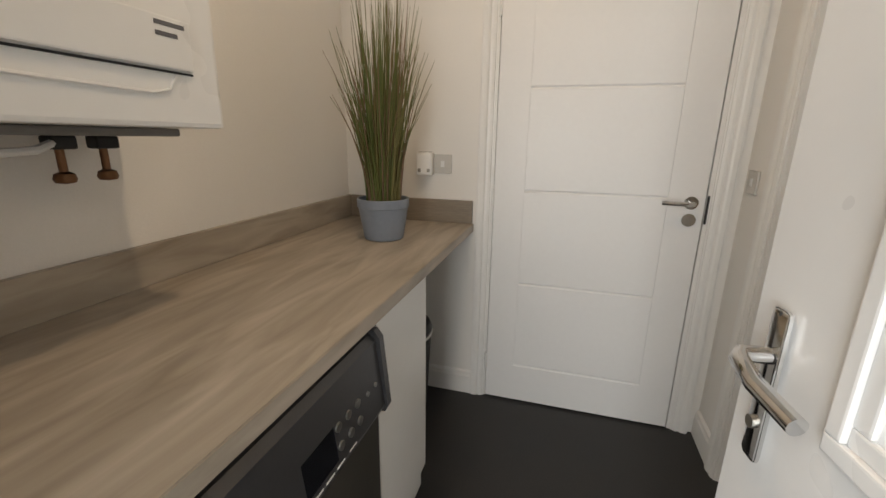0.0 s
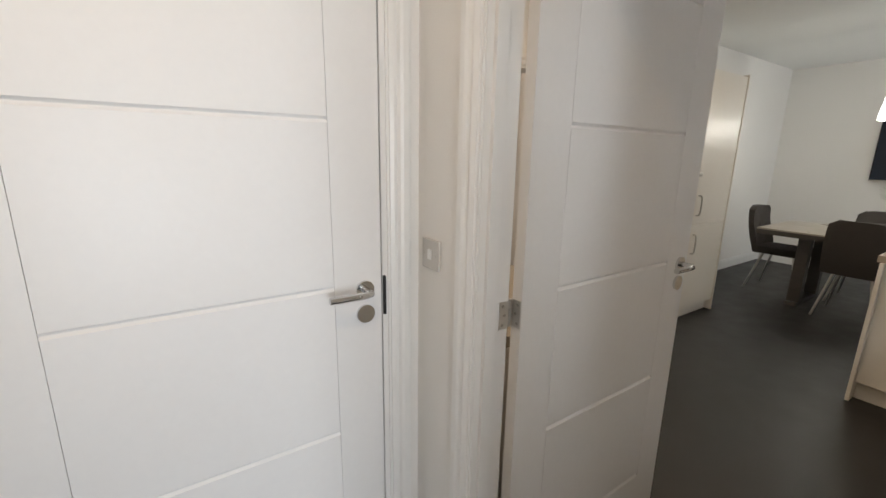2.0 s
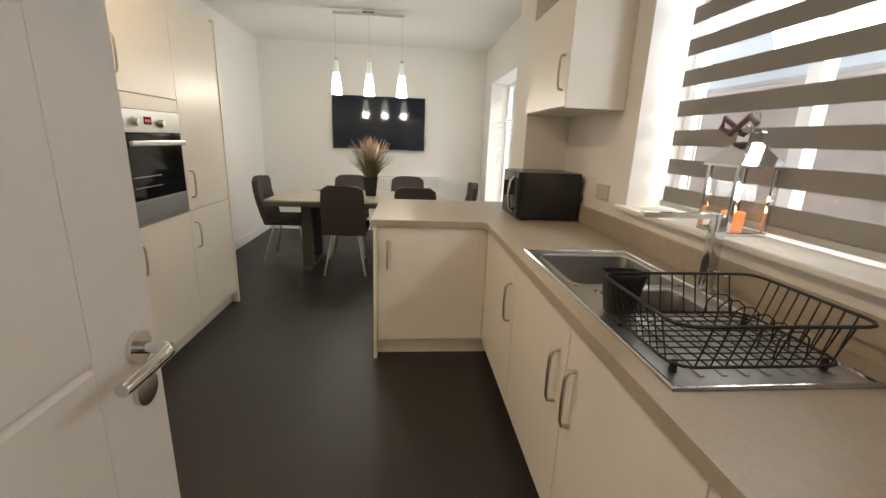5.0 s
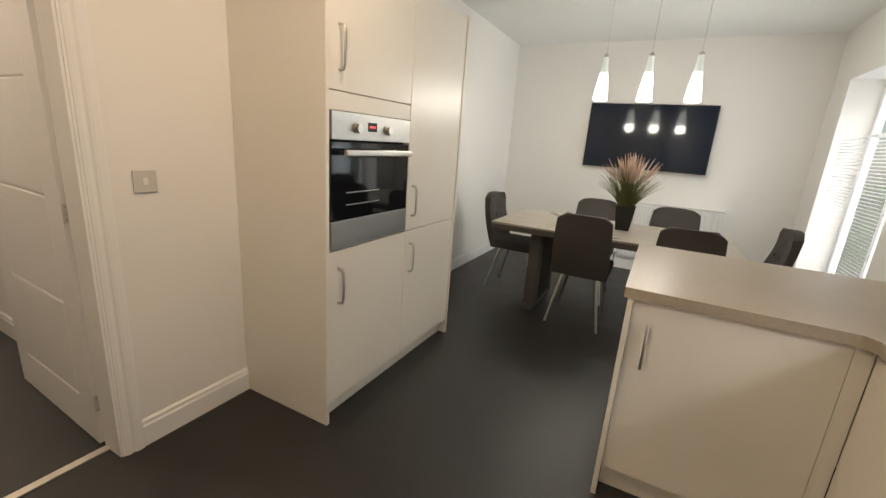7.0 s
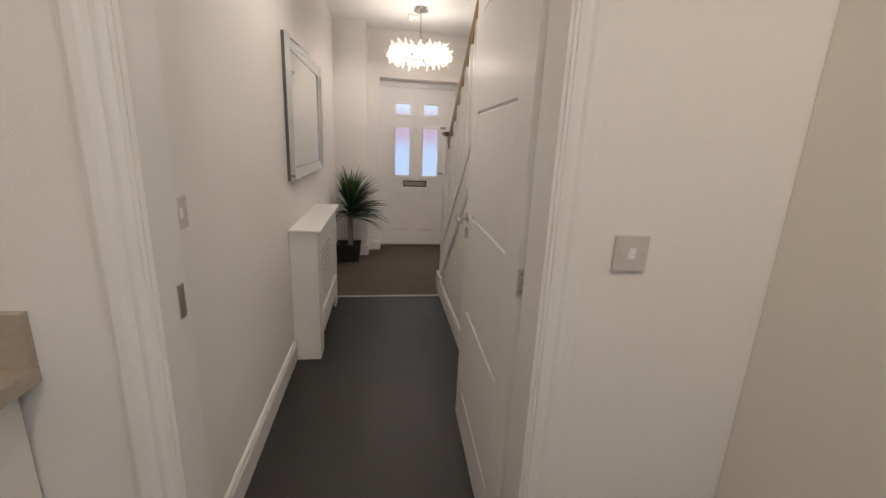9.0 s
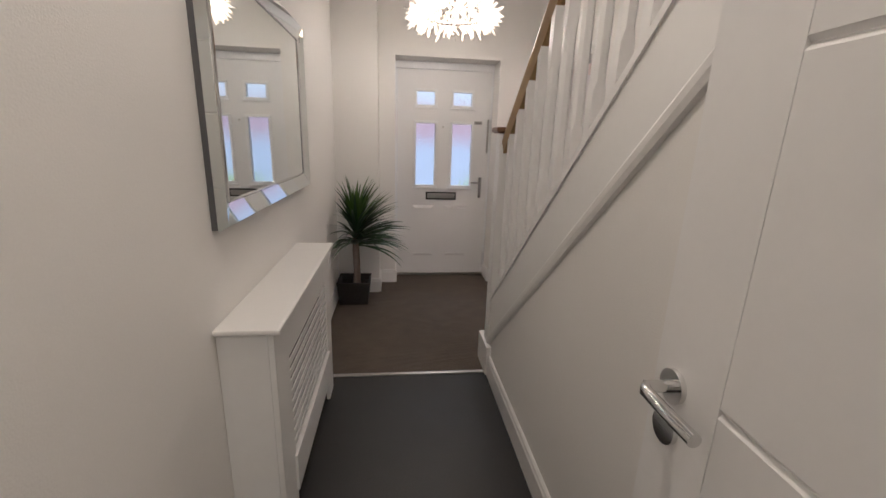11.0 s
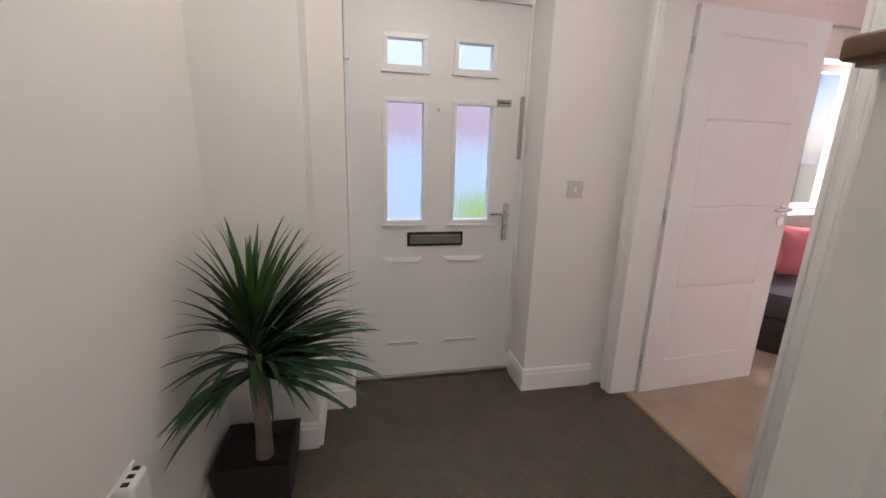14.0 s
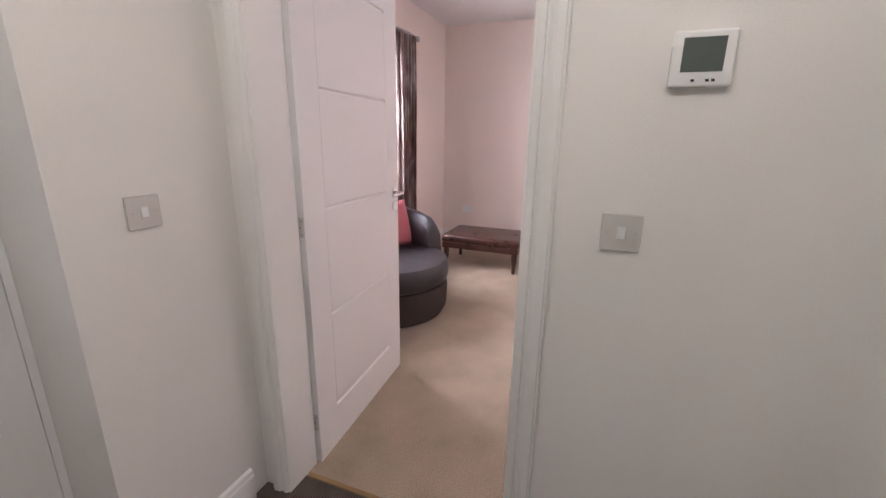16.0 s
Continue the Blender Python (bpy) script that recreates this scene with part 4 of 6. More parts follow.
sink()
t = thing("kitchen_tap", "tall chrome single-lever mixer tap", "tap", (2.85, 0.205, 0.905))
TX, TY = 2.862, 0.225
part("base", lathe([(0.030, 0), (0.030, 0.008), (0.024, 0.012), (0.023, 0.060), (0.0, 0.060)], (TX, TY, 0.9085), 24), CHROME, t, smooth=True)
part("column", box(TX - 0.019, TX + 0.019, TY - 0.019, TY + 0.019, 0.955, 1.175, 0.006), CHROME, t, smooth=True)
part("spout", prism([(TX - 0.016, TY - 0.020), (TX + 0.018, TY - 0.020), (TX + 0.034, TY + 0.255), (TX + 0.004, TY + 0.258)], "z", 1.160, 1.176), CHROME, t)
part("lever", box(TX - 0.095, TX - 0.015, TY - 0.008, TY + 0.008, 0.985, 0.993, 0.003), CHROME, t)


def dish_rack():
    t = thing("dish_rack", "black coated wire dish rack on the drainer", "dish rack", (2.6, 0.48, 0.909))
    x0, x1, y0, y1, zb, zt = 2.330, 2.618, 0.290, 0.690, 0.935, 1.040

    def ring(g, z, r):
        c = 0.045
        pts = []
        for qx, qy, a0 in ((x1 + g - c, y1 + g - c, 0), (x0 - g + c, y1 + g - c, 90), (x0 - g + c, y0 - g + c, 180), (x1 + g - c, y0 - g + c, 270)):
            pts += [(qx + c * math.cos(radians(a0 + k * 30)), qy + c * math.sin(radians(a0 + k * 30)), z) for k in range(4)]
        return tube(pts, r, closed=True, seg=7)

    wire = BLACKM
    part("top_rail", ring(0.028, zt, 0.0042), wire, t, smooth=True)
    part("bottom_rail", ring(0.0, zb, 0.0036), wire, t, smooth=True)
    for k in range(9):
        x = x0 + 0.03 + k * (x1 - x0 - 0.06) / 8
        part("wire", tube([(x, y0 - 0.028, zt), (x, y0, zb), (x, y1, zb), (x, y1 + 0.028, zt)], 0.0021, seg=6), wire, t, smooth=True)
    for k in range(10):
        y = y0 + 0.045 + k * (y1 - y0 - 0.09) / 9
        part("wire", tube([(x0 - 0.028, y, zt), (x0, y, zb), (x1, y, zb), (x1 + 0.028, y, zt)], 0.0021, seg=6), wire, t, smooth=True)
    for k in range(6):
        x = x0 + 0.030 + k * 0.045
        part("plate_divider", tube([(x, 0.36, zb), (x, 0.365, zb + 0.050), (x, 0.385, zb + 0.066), (x, 0.415, zb + 0.066), (x, 0.435, zb + 0.050), (x, 0.44, zb)], 0.0021, seg=6), wire, t, smooth=True)
    for x, y in ((x0 + 0.03, y0 + 0.02), (x1 - 0.03, y0 + 0.02), (x0 + 0.03, y1 - 0.02), (x1 - 0.03, y1 - 0.02)):
        part("foot", cyl((x, y, 0.9090), (x, y, zb), 0.009, 0.007, seg=12), BLACKM, t, smooth=True)
    cup = part("cutlery_holder", bmesh.new(), BLACKM, t, "black plastic cutlery cup")
    bm = bmesh.new()
    cx, cy = 2.672, 0.632
    rings = []
    for sx, sy, z in ((0.0, 0.0, 0.916), (0.028, 0.042, 0.916), (0.040, 0.058, 1.026), (0.043, 0.061, 1.028), (0.043, 0.061, 1.034), (0.038, 0.056, 1.034), (0.027, 0.041, 0.921), (0.0, 0.0, 0.921)):
        rings.append([bm.verts.new((cx + sx * math.copysign(abs(math.cos(k * math.tau / 24)) ** 0.6, math.cos(k * math.tau / 24)) - SHIFT[t].x, cy + sy * math.copysign(abs(math.sin(k * math.tau / 24)) ** 0.6, math.sin(k * math.tau / 24)) - SHIFT[t].y, z - SHIFT[t].z)) for k in range(24)])
    for p, q in zip(rings, rings[1:]):
        for k in range(24):
            bm.faces.new((p[k], p[(k + 1) % 24], q[(k + 1) % 24], q[k]))
    bmesh.ops.remove_doubles(bm, verts=bm.verts, dist=1e-6)
    bmesh.ops.recalc_face_normals(bm, faces=bm.faces)
    bm.to_mesh(cup.data)
    bm.free()


dish_rack()


def microwave():
    t = thing("microwave", "black microwave oven on the peninsula corner", "microwave", (4.33, 0.34, 0.905))
    x0, x1, y0, y1, z0, z1 = 4.118, 4.500, 0.165, 0.545, 0.915, 1.206
    part("body", box(x0, x1, y0, y1, z0, z1, 0.005), BLACK, t)
    d = part("door", box(x0 + 0.090, x1 - 0.001, y1 + 0.0005, y1 + 0.022, z0 + 0.002, z1 - 0.002, 0.003), BLACKG, t, "glossy black glass door")
    part("control_panel", box(x0 + 0.001, x0 + 0.088, y1 + 0.0005, y1 + 0.020, z0 + 0.002, z1 - 0.002, 0.003), BLACK, t)
    pts = [(x0 + 0.105, y1 + 0.022, z0 + 0.04), (x0 + 0.100, y1 + 0.045, z0 + 0.06), (x0 + 0.095, y1 + 0.056, (z0 + z1) / 2), (x0 + 0.100, y1 + 0.045, z1 - 0.06), (x0 + 0.105, y1 + 0.022, z1 - 0.04)]
    part("handle", tube(pts, 0.009, seg=12), CHROME, d, "curved chrome handle", smooth=True)
    for x in (x0 + 0.04, x1 - 0.04):
        for y in (y0 + 0.04, y1 - 0.04):
            part("foot", cyl((x, y, 0.9055), (x, y, z0), 0.012, seg=12), BLACKM, t)
    part("power_cable", tube([(x0 + 0.12, y0 + 0.001, 1.13), (x0 + 0.10, y0 - 0.012, 1.10), (x0 + 0.02, y0 - 0.010, 1.03), (x0 - 0.03, y0 - 0.006, 1.06)], 0.004, seg=6), BLACKM, t, smooth=True)


microwave()


def coffee_machine():
    t = thing("coffee_machine", "black and chrome pod coffee machine on the worktop", "coffee machine", (2.0, 0.36, 0.905))
    cx, cy = 2.01, 0.36
    part("drip_base", prism([(cx + 0.10 * math.cos(a) - 0.01 if math.cos(a) > 0 else cx + 0.14 * math.cos(a) - 0.01, cy + 0.092 * math.sin(a)) for a in [k * math.tau / 36 for k in range(36)]], "z", 0.9055, 0.937), SATIN, t)
    part("base_trim", prism([(cx + 0.104 * math.cos(a) - 0.01 if math.cos(a) > 0 else cx + 0.144 * math.cos(a) - 0.01, cy + 0.096 * math.sin(a)) for a in [k * math.tau / 36 for k in range(36)]], "z", 0.937, 0.942), BLACK, t)
    g = part("drip_grid", cyl((cx + 0.015, cy, 0.942), (cx + 0.015, cy, 0.9435), 0.078, seg=32), BLACKM, t)
    for k in range(-5, 6):
        w = math.sqrt(max(0, 0.075**2 - (k * 0.0135) ** 2))
        part("grid_bar", box(cx + 0.015 - w, cx + 0.015 + w, cy + k * 0.0135 - 0.003, cy + k * 0.0135 + 0.003, 0.9435, 0.9455), CHROME, g)
    col = [(cx - 0.16, 0.942), (cx - 0.045, 0.942), (cx - 0.075, 1.03), (cx - 0.060, 1.10), (cx - 0.02, 1.125), (cx - 0.02, 1.190), (cx - 0.05, 1.205), (cx - 0.12, 1.205), (cx - 0.155, 1.18), (cx - 0.165, 1.08)]
    bm = prism(col, "y", cy - 0.052, cy + 0.052)
    bmesh.ops.bevel(bm, geom=list(bm.edges), offset=0.007, segments=2, affect="EDGES")
    part("column", bm, BLACK, t, smooth=True)
    bm = lathe([(0.0, 1.118), (0.052, 1.118), (0.056, 1.124), (0.056, 1.180), (0.0, 1.180)], (cx + 0.006, cy, 0), 32)
    part("brew_head", bm, SATIN, t, "brushed steel brew head", smooth=True)
    part("head_lid", lathe([(0.058, 1.180), (0.060, 1.190), (0.052, 1.206), (0.02, 1.214), (0.0, 1.215)], (cx + 0.000, cy, 0), 32), BLACK, t, smooth=True)
    part("head_bridge", box(cx - 0.10, cx + 0.02, cy - 0.050, cy + 0.050, 1.178, 1.212, 0.012), BLACK, t, smooth=True)
    part("nozzle", lathe([(0.010, 1.088), (0.014, 1.100), (0.020, 1.118), (0.0, 1.118)], (cx + 0.006, cy, 0), 18), BLACK, t, smooth=True)
    part("steam_pipe", tube([(cx + 0.008, cy + 0.04, 1.118), (cx + 0.004, cy + 0.042, 1.05), (cx + 0.002, cy + 0.042, 0.975)], 0.004, seg=8), CHROME, t, smooth=True)
    t.rotation_euler.z = radians(84)
    t.location.x, t.location.y = 2.050, 0.408
    t.scale = (0.85, 0.82, 1.0)
    part("side_panel", prism([(cx - 0.150, 0.985), (cx - 0.105, 0.985), (cx - 0.120, 1.08), (cx - 0.135, 1.13), (cx - 0.160, 1.08)], "y", cy + 0.0525, cy + 0.058), SATIN, t)


coffee_machine()
t = thing("toaster", "dark glass-fronted toaster by the door frame", "toaster", (1.70, 0.30, 0.905))
part("body", box(1.60, 1.775, 0.20, 0.40, 0.922, 1.095, 0.018, seg=3), BLACKG, t, smooth=True)
part("lever", box(1.776, 1.805, 0.335, 0.385, 1.02, 1.036, 0.004), CHROME, t)
part("lever", box(1.776, 1.800, 0.240, 0.285, 0.99, 1.004, 0.004), CHROME, t)
for y in (0.23, 0.37):
    part("foot", box(1.62, 1.76, y - 0.01, y + 0.01, 0.9055, 0.923), BLACKM, t)


def lantern():
    t = thing("candle_lantern", "polished metal candle lantern on the window sill", "lantern", (2.98, 0.07, 1.0895))
    c, h, b = Vector((2.985, 0.075, 0)), 0.068, 1.090
    part("base", box(c.x - h - 0.008, c.x + h + 0.008, c.y - h - 0.008, c.y + h + 0.008, b, b + 0.014, 0.003), CHROME, t)
    for sx in (-1, 1):
        for sy in (-1, 1):
            x, y = c.x + sx * h, c.y + sy * h
            part("post", box(x - 0.007, x + 0.007, y - 0.007, y + 0.007, b + 0.014, b + 0.235, 0.001), CHROME, t)
    for s in (-1, 1):
        p = part("pane", box(c.x - h + 0.008, c.x + h - 0.008, c.y + s * h - 0.001, c.y + s * h + 0.001, b + 0.014, b + 0.233), CLEAR, t)
        p.visible_shadow = False
        p = part("pane", box(c.x + s * h - 0.001, c.x + s * h + 0.001, c.y - h + 0.008, c.y + h - 0.008, b + 0.014, b + 0.233), CLEAR, t)
        p.visible_shadow = False
    bm = bmesh.new()
    tiers = [[bm.verts.new((c.x + sx * w, c.y + sy * w, z)) for sx, sy in ((-1, -1), (1, -1), (1, 1), (-1, 1))] for w, z in ((h + 0.018, b + 0.235), (h + 0.018, b + 0.243), (0.026, b + 0.320), (0.026, b + 0.350), (0.034, b + 0.352), (0.0, b + 0.375))]
    for p, q in zip(tiers, tiers[1:]):
        for k in range(4):
            bm.faces.new((p[k], p[(k + 1) % 4], q[(k + 1) % 4], q[k]))
    bm.faces.new(tiers[0])
    bmesh.ops.remove_doubles(bm, verts=bm.verts, dist=1e-5)
    part("roof", bm, CHROME, t, "mirror-polished hipped roof")
    part("ring", tube([(c.x + 0.027 * math.cos(a), c.y, b + 0.392 + 0.027 * math.sin(a)) for a in [k * math.tau / 24 for k in range(24)]], 0.004, closed=True, seg=8), CHROME, t, smooth=True)
    part("bow", tube([(c.x + 0.02, c.y + 0.03, b + 0.36), (c.x + 0.07, c.y + 0.05, b + 0.40), (c.x + 0.085, c.y + 0.045, b + 0.365), (c.x + 0.03, c.y + 0.05, b + 0.345), (c.x - 0.04, c.y + 0.05, b + 0.40), (c.x - 0.07, c.y + 0.045, b + 0.375)], 0.010, seg=8), mat("ribbon_mauve", (0.16, 0.09, 0.10), 0.7, grain=90, bump=0.03), t, "dark patterned ribbon", smooth=True)
    cd = part("candle", lathe([(0.0, b + 0.014), (0.036, b + 0.014), (0.038, b + 0.075), (0.034, b + 0.078), (0.0, b + 0.070)], (c.x, c.y, 0), 24), mat("amber_glass", (0.75, 0.30, 0.12), 0.25, vary=0.05, bump=0, emit=0.5, emit_colour=(1.0, 0.30, 0.10)), t, "lit candle in an amber glass", smooth=True)
    part("flame", lathe([(0.0, b + 0.072), (0.006, b + 0.080), (0.004, b + 0.092), (0.0, b + 0.102)], (c.x, c.y, 0), 12), glow("flame", (1.0, 0.55, 0.18), 14), cd, smooth=True)


lantern()
lamp("candle_light", "POINT", pose(2.985, 0.075, 1.215), 0.25, (1.0, 0.5, 0.2), 0.01)
plate("wall_socket", "pale double socket above the kitchen upstand", (3.885, 0.130, 1.128), "y+", 0.146, 0.086, 0, PLATE)
plate("light_switch", "double white light switch beside the hall door", (3.336, 3.213, 1.146), "y-", 0.086, 0.086, 1)


def wall_unit():
    t = thing("wall_cabinet", "ivory wall cabinet above the microwave", "cabinet", (4.13, 0.28, 1.565))
    part("body", box(3.792, 4.512, 0.132, 0.428, 1.568, 2.13), UNIT, t)
    part("end_panel", box(3.772, 3.791, 0.132, 0.448, 1.562, 2.135, 0.002), UNIT, t)
    d = part("door", box(3.793, 4.440, 0.4285, 0.448, 1.572, 2.13, 0.0025), UNIT, t)
    bow_handle(d, 3.845, 0.448, 1.655, 1.825, 0.028)
    part("filler", box(4.442, 4.512, 0.4285, 0.446, 1.572, 2.13), UNIT, t)


wall_unit()
t = thing("wall_cabinet", "ivory wall cabinet beside the window blind", "cabinet", (1.72, 0.29, 1.565))
part("body", box(1.405, 2.008, 0.132, 0.448, 1.572, 2.13), UNIT, t)
part("end_panel", box(2.009, 2.038, 0.132, 0.470, 1.568, 2.135, 0.002), UNIT, t)
d = part("door", box(1.408, 2.007, 0.4485, 0.470, 1.572, 2.13, 0.0025), UNIT, t)
bow_handle(d, 1.962, 0.470, 1.622, 1.792, 0.030)


def tall_units():
    t = thing("oven_housing", "tall ivory oven housing unit", "cabinet", (4.05, 2.93, 0), "tall kitchen units")
    y = 2.648
    part("end_panel", box(3.735, 3.755, 2.640, 3.212, 0.0, 2.14, 0.002), UNIT, t)
    part("body", box(3.757, 4.372, 2.668, 3.205, 0.10, 0.872), UNIT, t)
    part("body", box(3.757, 4.372, 2.668, 3.205, 1.482, 2.12), UNIT, t)
    for x0, x1 in ((3.757, 3.768), (4.362, 4.372)):
        part("cheek", box(x0, x1, 2.660, 3.205, 0.873, 1.481), UNIT, t)
    d = part("lower_door", box(3.758, 4.372, y, 2.6675, 0.105, 0.868, 0.0025), UNIT, t)
    bow_handle(d, 3.822, y, 0.615, 0.785, -0.030)
    part("infill", box(3.758, 4.372, y + 0.001, 2.6675, 1.474, 1.548, 0.002), UNIT, t)
    d = part("upper_door", box(3.758, 4.372, y, 2.6675, 1.552, 2.120, 0.0025), UNIT, t)
    bow_handle(d, 3.822, y, 1.630, 1.800, -0.030)
    part("plinth", box(3.757, 4.975, 2.700, 2.715, 0.0, 0.103), UNIT, t)
    t = thing("tall_larder_unit", "tall ivory larder unit with two doors", "cabinet", (4.68, 2.93, 0), "tall kitchen units")
    part("body", box(4.374, 4.972, 2.668, 3.205, 0.10, 2.12), UNIT, t)
    d = part("lower_door", box(4.375, 4.972, y, 2.6675, 0.105, 0.868, 0.0025), UNIT, t)
    bow_handle(d, 4.425, y, 0.620, 0.790, -0.030)
    d = part("upper_door", box(4.375, 4.972, y, 2.6675, 0.872, 2.120, 0.0025), UNIT, t)
    bow_handle(d, 4.425, y, 0.955, 1.125, -0.030)
    part("end_panel", box(4.974, 4.994, 2.640, 3.300, 0.0, 2.14, 0.002), UNIT, t)


tall_units()


def oven():
    t = thing("built_in_oven", "stainless steel built-in oven with black glass door", "oven", (4.06, 2.9, 0.875))
    x0, x1, y = 3.768, 4.362, 2.640
    part("cavity", box(x0 + 0.012, x1 - 0.012, 2.672, 3.18, 0.880, 1.470), BLACKM, t)
    p = part("control_panel", box(x0, x1, y, 2.670, 1.355, 1.472, 0.003), STEEL, t, "brushed steel control panel")
    for x in (3.925, 4.155):
        k = part("knob", cyl((x, y, 1.408), (x, y - 0.024, 1.408), 0.021, 0.018, seg=28), SATIN, p, "steel control knob", smooth=True)
        part("knob_ring", cyl((x, y, 1.408), (x, y - 0.004, 1.408), 0.026, seg=28), STEEL, k, smooth=True)
    dsp = part("display", box(4.005, 4.072, y - 0.0015, y, 1.398, 1.438), BLACKG, p)
    bm = bmesh.new()
    for k in range(4):
        box(4.018 + 0.012 * k, 4.023 + 0.012 * k, y - 0.0022, y - 0.0015, 1.413, 1.424, bm=bm)
    part("digits", bm, glow("red_digits", (0.9, 0.05, 0.05), 1.5), dsp, "small red clock digits")
    d = part("door", box(x0, x1, y + 0.004, 2.670, 1.006, 1.348, 0.003), BLACKG, t, "black glass oven door")
    part("lower_trim", box(x0, x1, y + 0.001, 2.670, 0.880, 1.004, 0.003), STEEL, t, "brushed steel lower trim")
    part("handle", box(3.808, 4.318, y - 0.048, y - 0.030, 1.288, 1.318, 0.007), SATIN, d, "broad steel bar handle")
    for x in (3.825, 4.300):
        part("handle_post", box(x - 0.008, x + 0.008, y - 0.030, y + 0.004, 1.293, 1.313), BLACKM, d)
    for z in (1.070, 1.125):
        part("shelf_line", box(3.865, 4.110, y + 0.0030, y + 0.0040, z, z + 0.004), SATIN, d)


oven()
t = thing("hob_worktop", "greige worktop run on the kitchen's inner wall", "worktop", (1.7, 2.5, 0.866))
part("top", box(1.402, 2.062, 1.76, 3.211, 0.866, 0.905, 0.004), STONE, t)
part("upstand_board", box(1.402, 2.060, 3.1935, 3.2125, 0.9055, 1.022, 0.002), STONE, t)
t = thing("base_unit", "ivory base units behind the open door", "cabinet", (1.7, 2.5, 0), "kitchen base units")
part("body", box(1.404, 1.995, 1.78, 3.205, 0.0, 0.864), UNIT, t)
part("door", box(1.996, 2.015, 2.602, 3.205, 0.118, 0.858, 0.0025), UNIT, t)
part("door", box(1.996, 2.015, 1.785, 2.598, 0.118, 0.858, 0.0025), UNIT, t)

# ---- dining area ----
def dining_table():
    t = thing("dining_table", "pale oak-topped dining table with dark grey legs", "dining table", (6.15, 1.72, 0))
    part("tabletop", box(5.672, 6.628, 0.82, 2.62, 0.745, 0.760, 0.003), TABLE, t)
    part("apron_edge", box(5.668, 6.632, 0.816, 2.624, 0.700, 0.7445, 0.003), TEDGE, t)
    for y in (2.27, 1.17):
        for x in (5.90, 6.40):
            part("leg", box(x - 0.045, x + 0.045, y - 0.05, y + 0.05, 0.035, 0.70, 0.004), TEDGE, t)
        part("foot_rail", box(5.80, 6.50, y - 0.045, y + 0.045, 0.0, 0.035, 0.004), TEDGE, t)


dining_table()


def dining_chair():
    """A padded shell chair on four splayed legs, facing +x, its seat's middle over the origin."""
    t = tagged(new("dining_chair"), "dark grey suede dining chair on splayed metal legs", "dining chair", "chairs round the table")
    SHIFT[t] = Vector((0, 0, 0))
    bm = box(-0.22, 0.24, -0.215, 0.215, 0.405, 0.485, 0.032, seg=4)
    for v in bm.verts:
        v.co.z += 0.012 * (v.co.x / 0.2) ** 2
    part("seat", bm, FABRIC, t, smooth=True)
    bm = bmesh.new()
    rows, cols = 12, 10
    back, front = [], []
    for i in range(rows + 1):
        u = i / rows
        z = 0.42 + 0.505 * u
        half = 0.215 * (1 - 0.10 * u**3) * (1 - 0.25 * max(0, (u - 0.90) / 0.1) ** 2)
        x = -0.205 - 0.115 * u - 0.02 * math.sin(u * math.pi)
        back.append([bm.verts.new((x - 0.030 + 0.022 * (2 * j / cols - 1) ** 2, half * (2 * j / cols - 1), z - (0.012 * (2 * j / cols - 1) ** 4 if i == rows else 0))) for j in range(cols + 1)])
        front.append([bm.verts.new((x + 0.028 + 0.022 * (2 * j / cols - 1) ** 2 - 0.006 * (math.cos(u * 9) * math.cos(4 * math.pi * j / cols)), half * 0.985 * (2 * j / cols - 1), z - 0.004)) for j in range(cols + 1)])
    for i in range(rows):
        for j in range(cols):
            bm.faces.new((back[i][j], back[i][j + 1], back[i + 1][j + 1], back[i + 1][j]))
            bm.faces.new((front[i][j], front[i + 1][j], front[i + 1][j + 1], front[i][j + 1]))
        bm.faces.new((back[i][0], back[i + 1][0], front[i + 1][0], front[i][0]))
        bm.faces.new((back[i][cols], front[i][cols], front[i + 1][cols], back[i + 1][cols]))
    for j in range(cols):
        bm.faces.new((back[rows][j], back[rows][j + 1], front[rows][j + 1], front[rows][j]))
        bm.faces.new((back[0][j], front[0][j], front[0][j + 1], back[0][j + 1]))
    b = part("backrest", bm, FABRIC, t, smooth=True)
    for y in (-0.075, 0.075):
        for z, x in ((0.72, -0.245), (0.60, -0.222)):
            part("button", cyl((x, y, z), (x + 0.012, y, z), 0.010, seg=12), FABRIC, b, smooth=True)
    for sx in (-1, 1):
        for sy in (-1, 1):
            part("leg", cyl((sx * 0.14, sy * 0.13, 0.41), (sx * 0.235 - 0.01, sy * 0.205, 0.0), 0.0135, 0.0095, seg=12), SATIN, t, "slim metal leg", smooth=True)
    return t


chair = dining_chair()
chair.matrix_basis = pose(5.915, 1.865, 0)
for x, y, turn in ((5.93, 1.165, 0), (6.53, 1.93, 180), (6.54, 1.25, 178), (6.33, 2.555, -92), (6.25, 0.80, 90)):
    copy_thing(chair, pose(x, y, 0, 0, 0, turn))

t = thing("table_vase", "feathery dried grass in a black tapered planter", "potted plant", (6.19, 1.64, 0.76))
bm = bmesh.new()
rings = [[bm.verts.new((6.19 + sx * w, 1.64 + sy * w, z)) for sx, sy in ((-1, -1), (1, -1), (1, 1), (-1, 1))] for w, z in ((0.052, 0.7605), (0.075, 0.965), (0.068, 0.965), (0.062, 0.93))]
for p, q in zip(rings, rings[1:]):
    for k in range(4):
        bm.faces.new((p[k], p[(k + 1) % 4], q[(k + 1) % 4], q[k]))
bm.faces.new(rings[0]), bm.faces.new(rings[-1])
part("planter", bm, BLACKM, t, "matt black square planter")
blades(t, (6.19, 1.64, 0.76), 0.17, 220, 0.46, 0.24, 0.05, 11, 0.0040, 0.3)
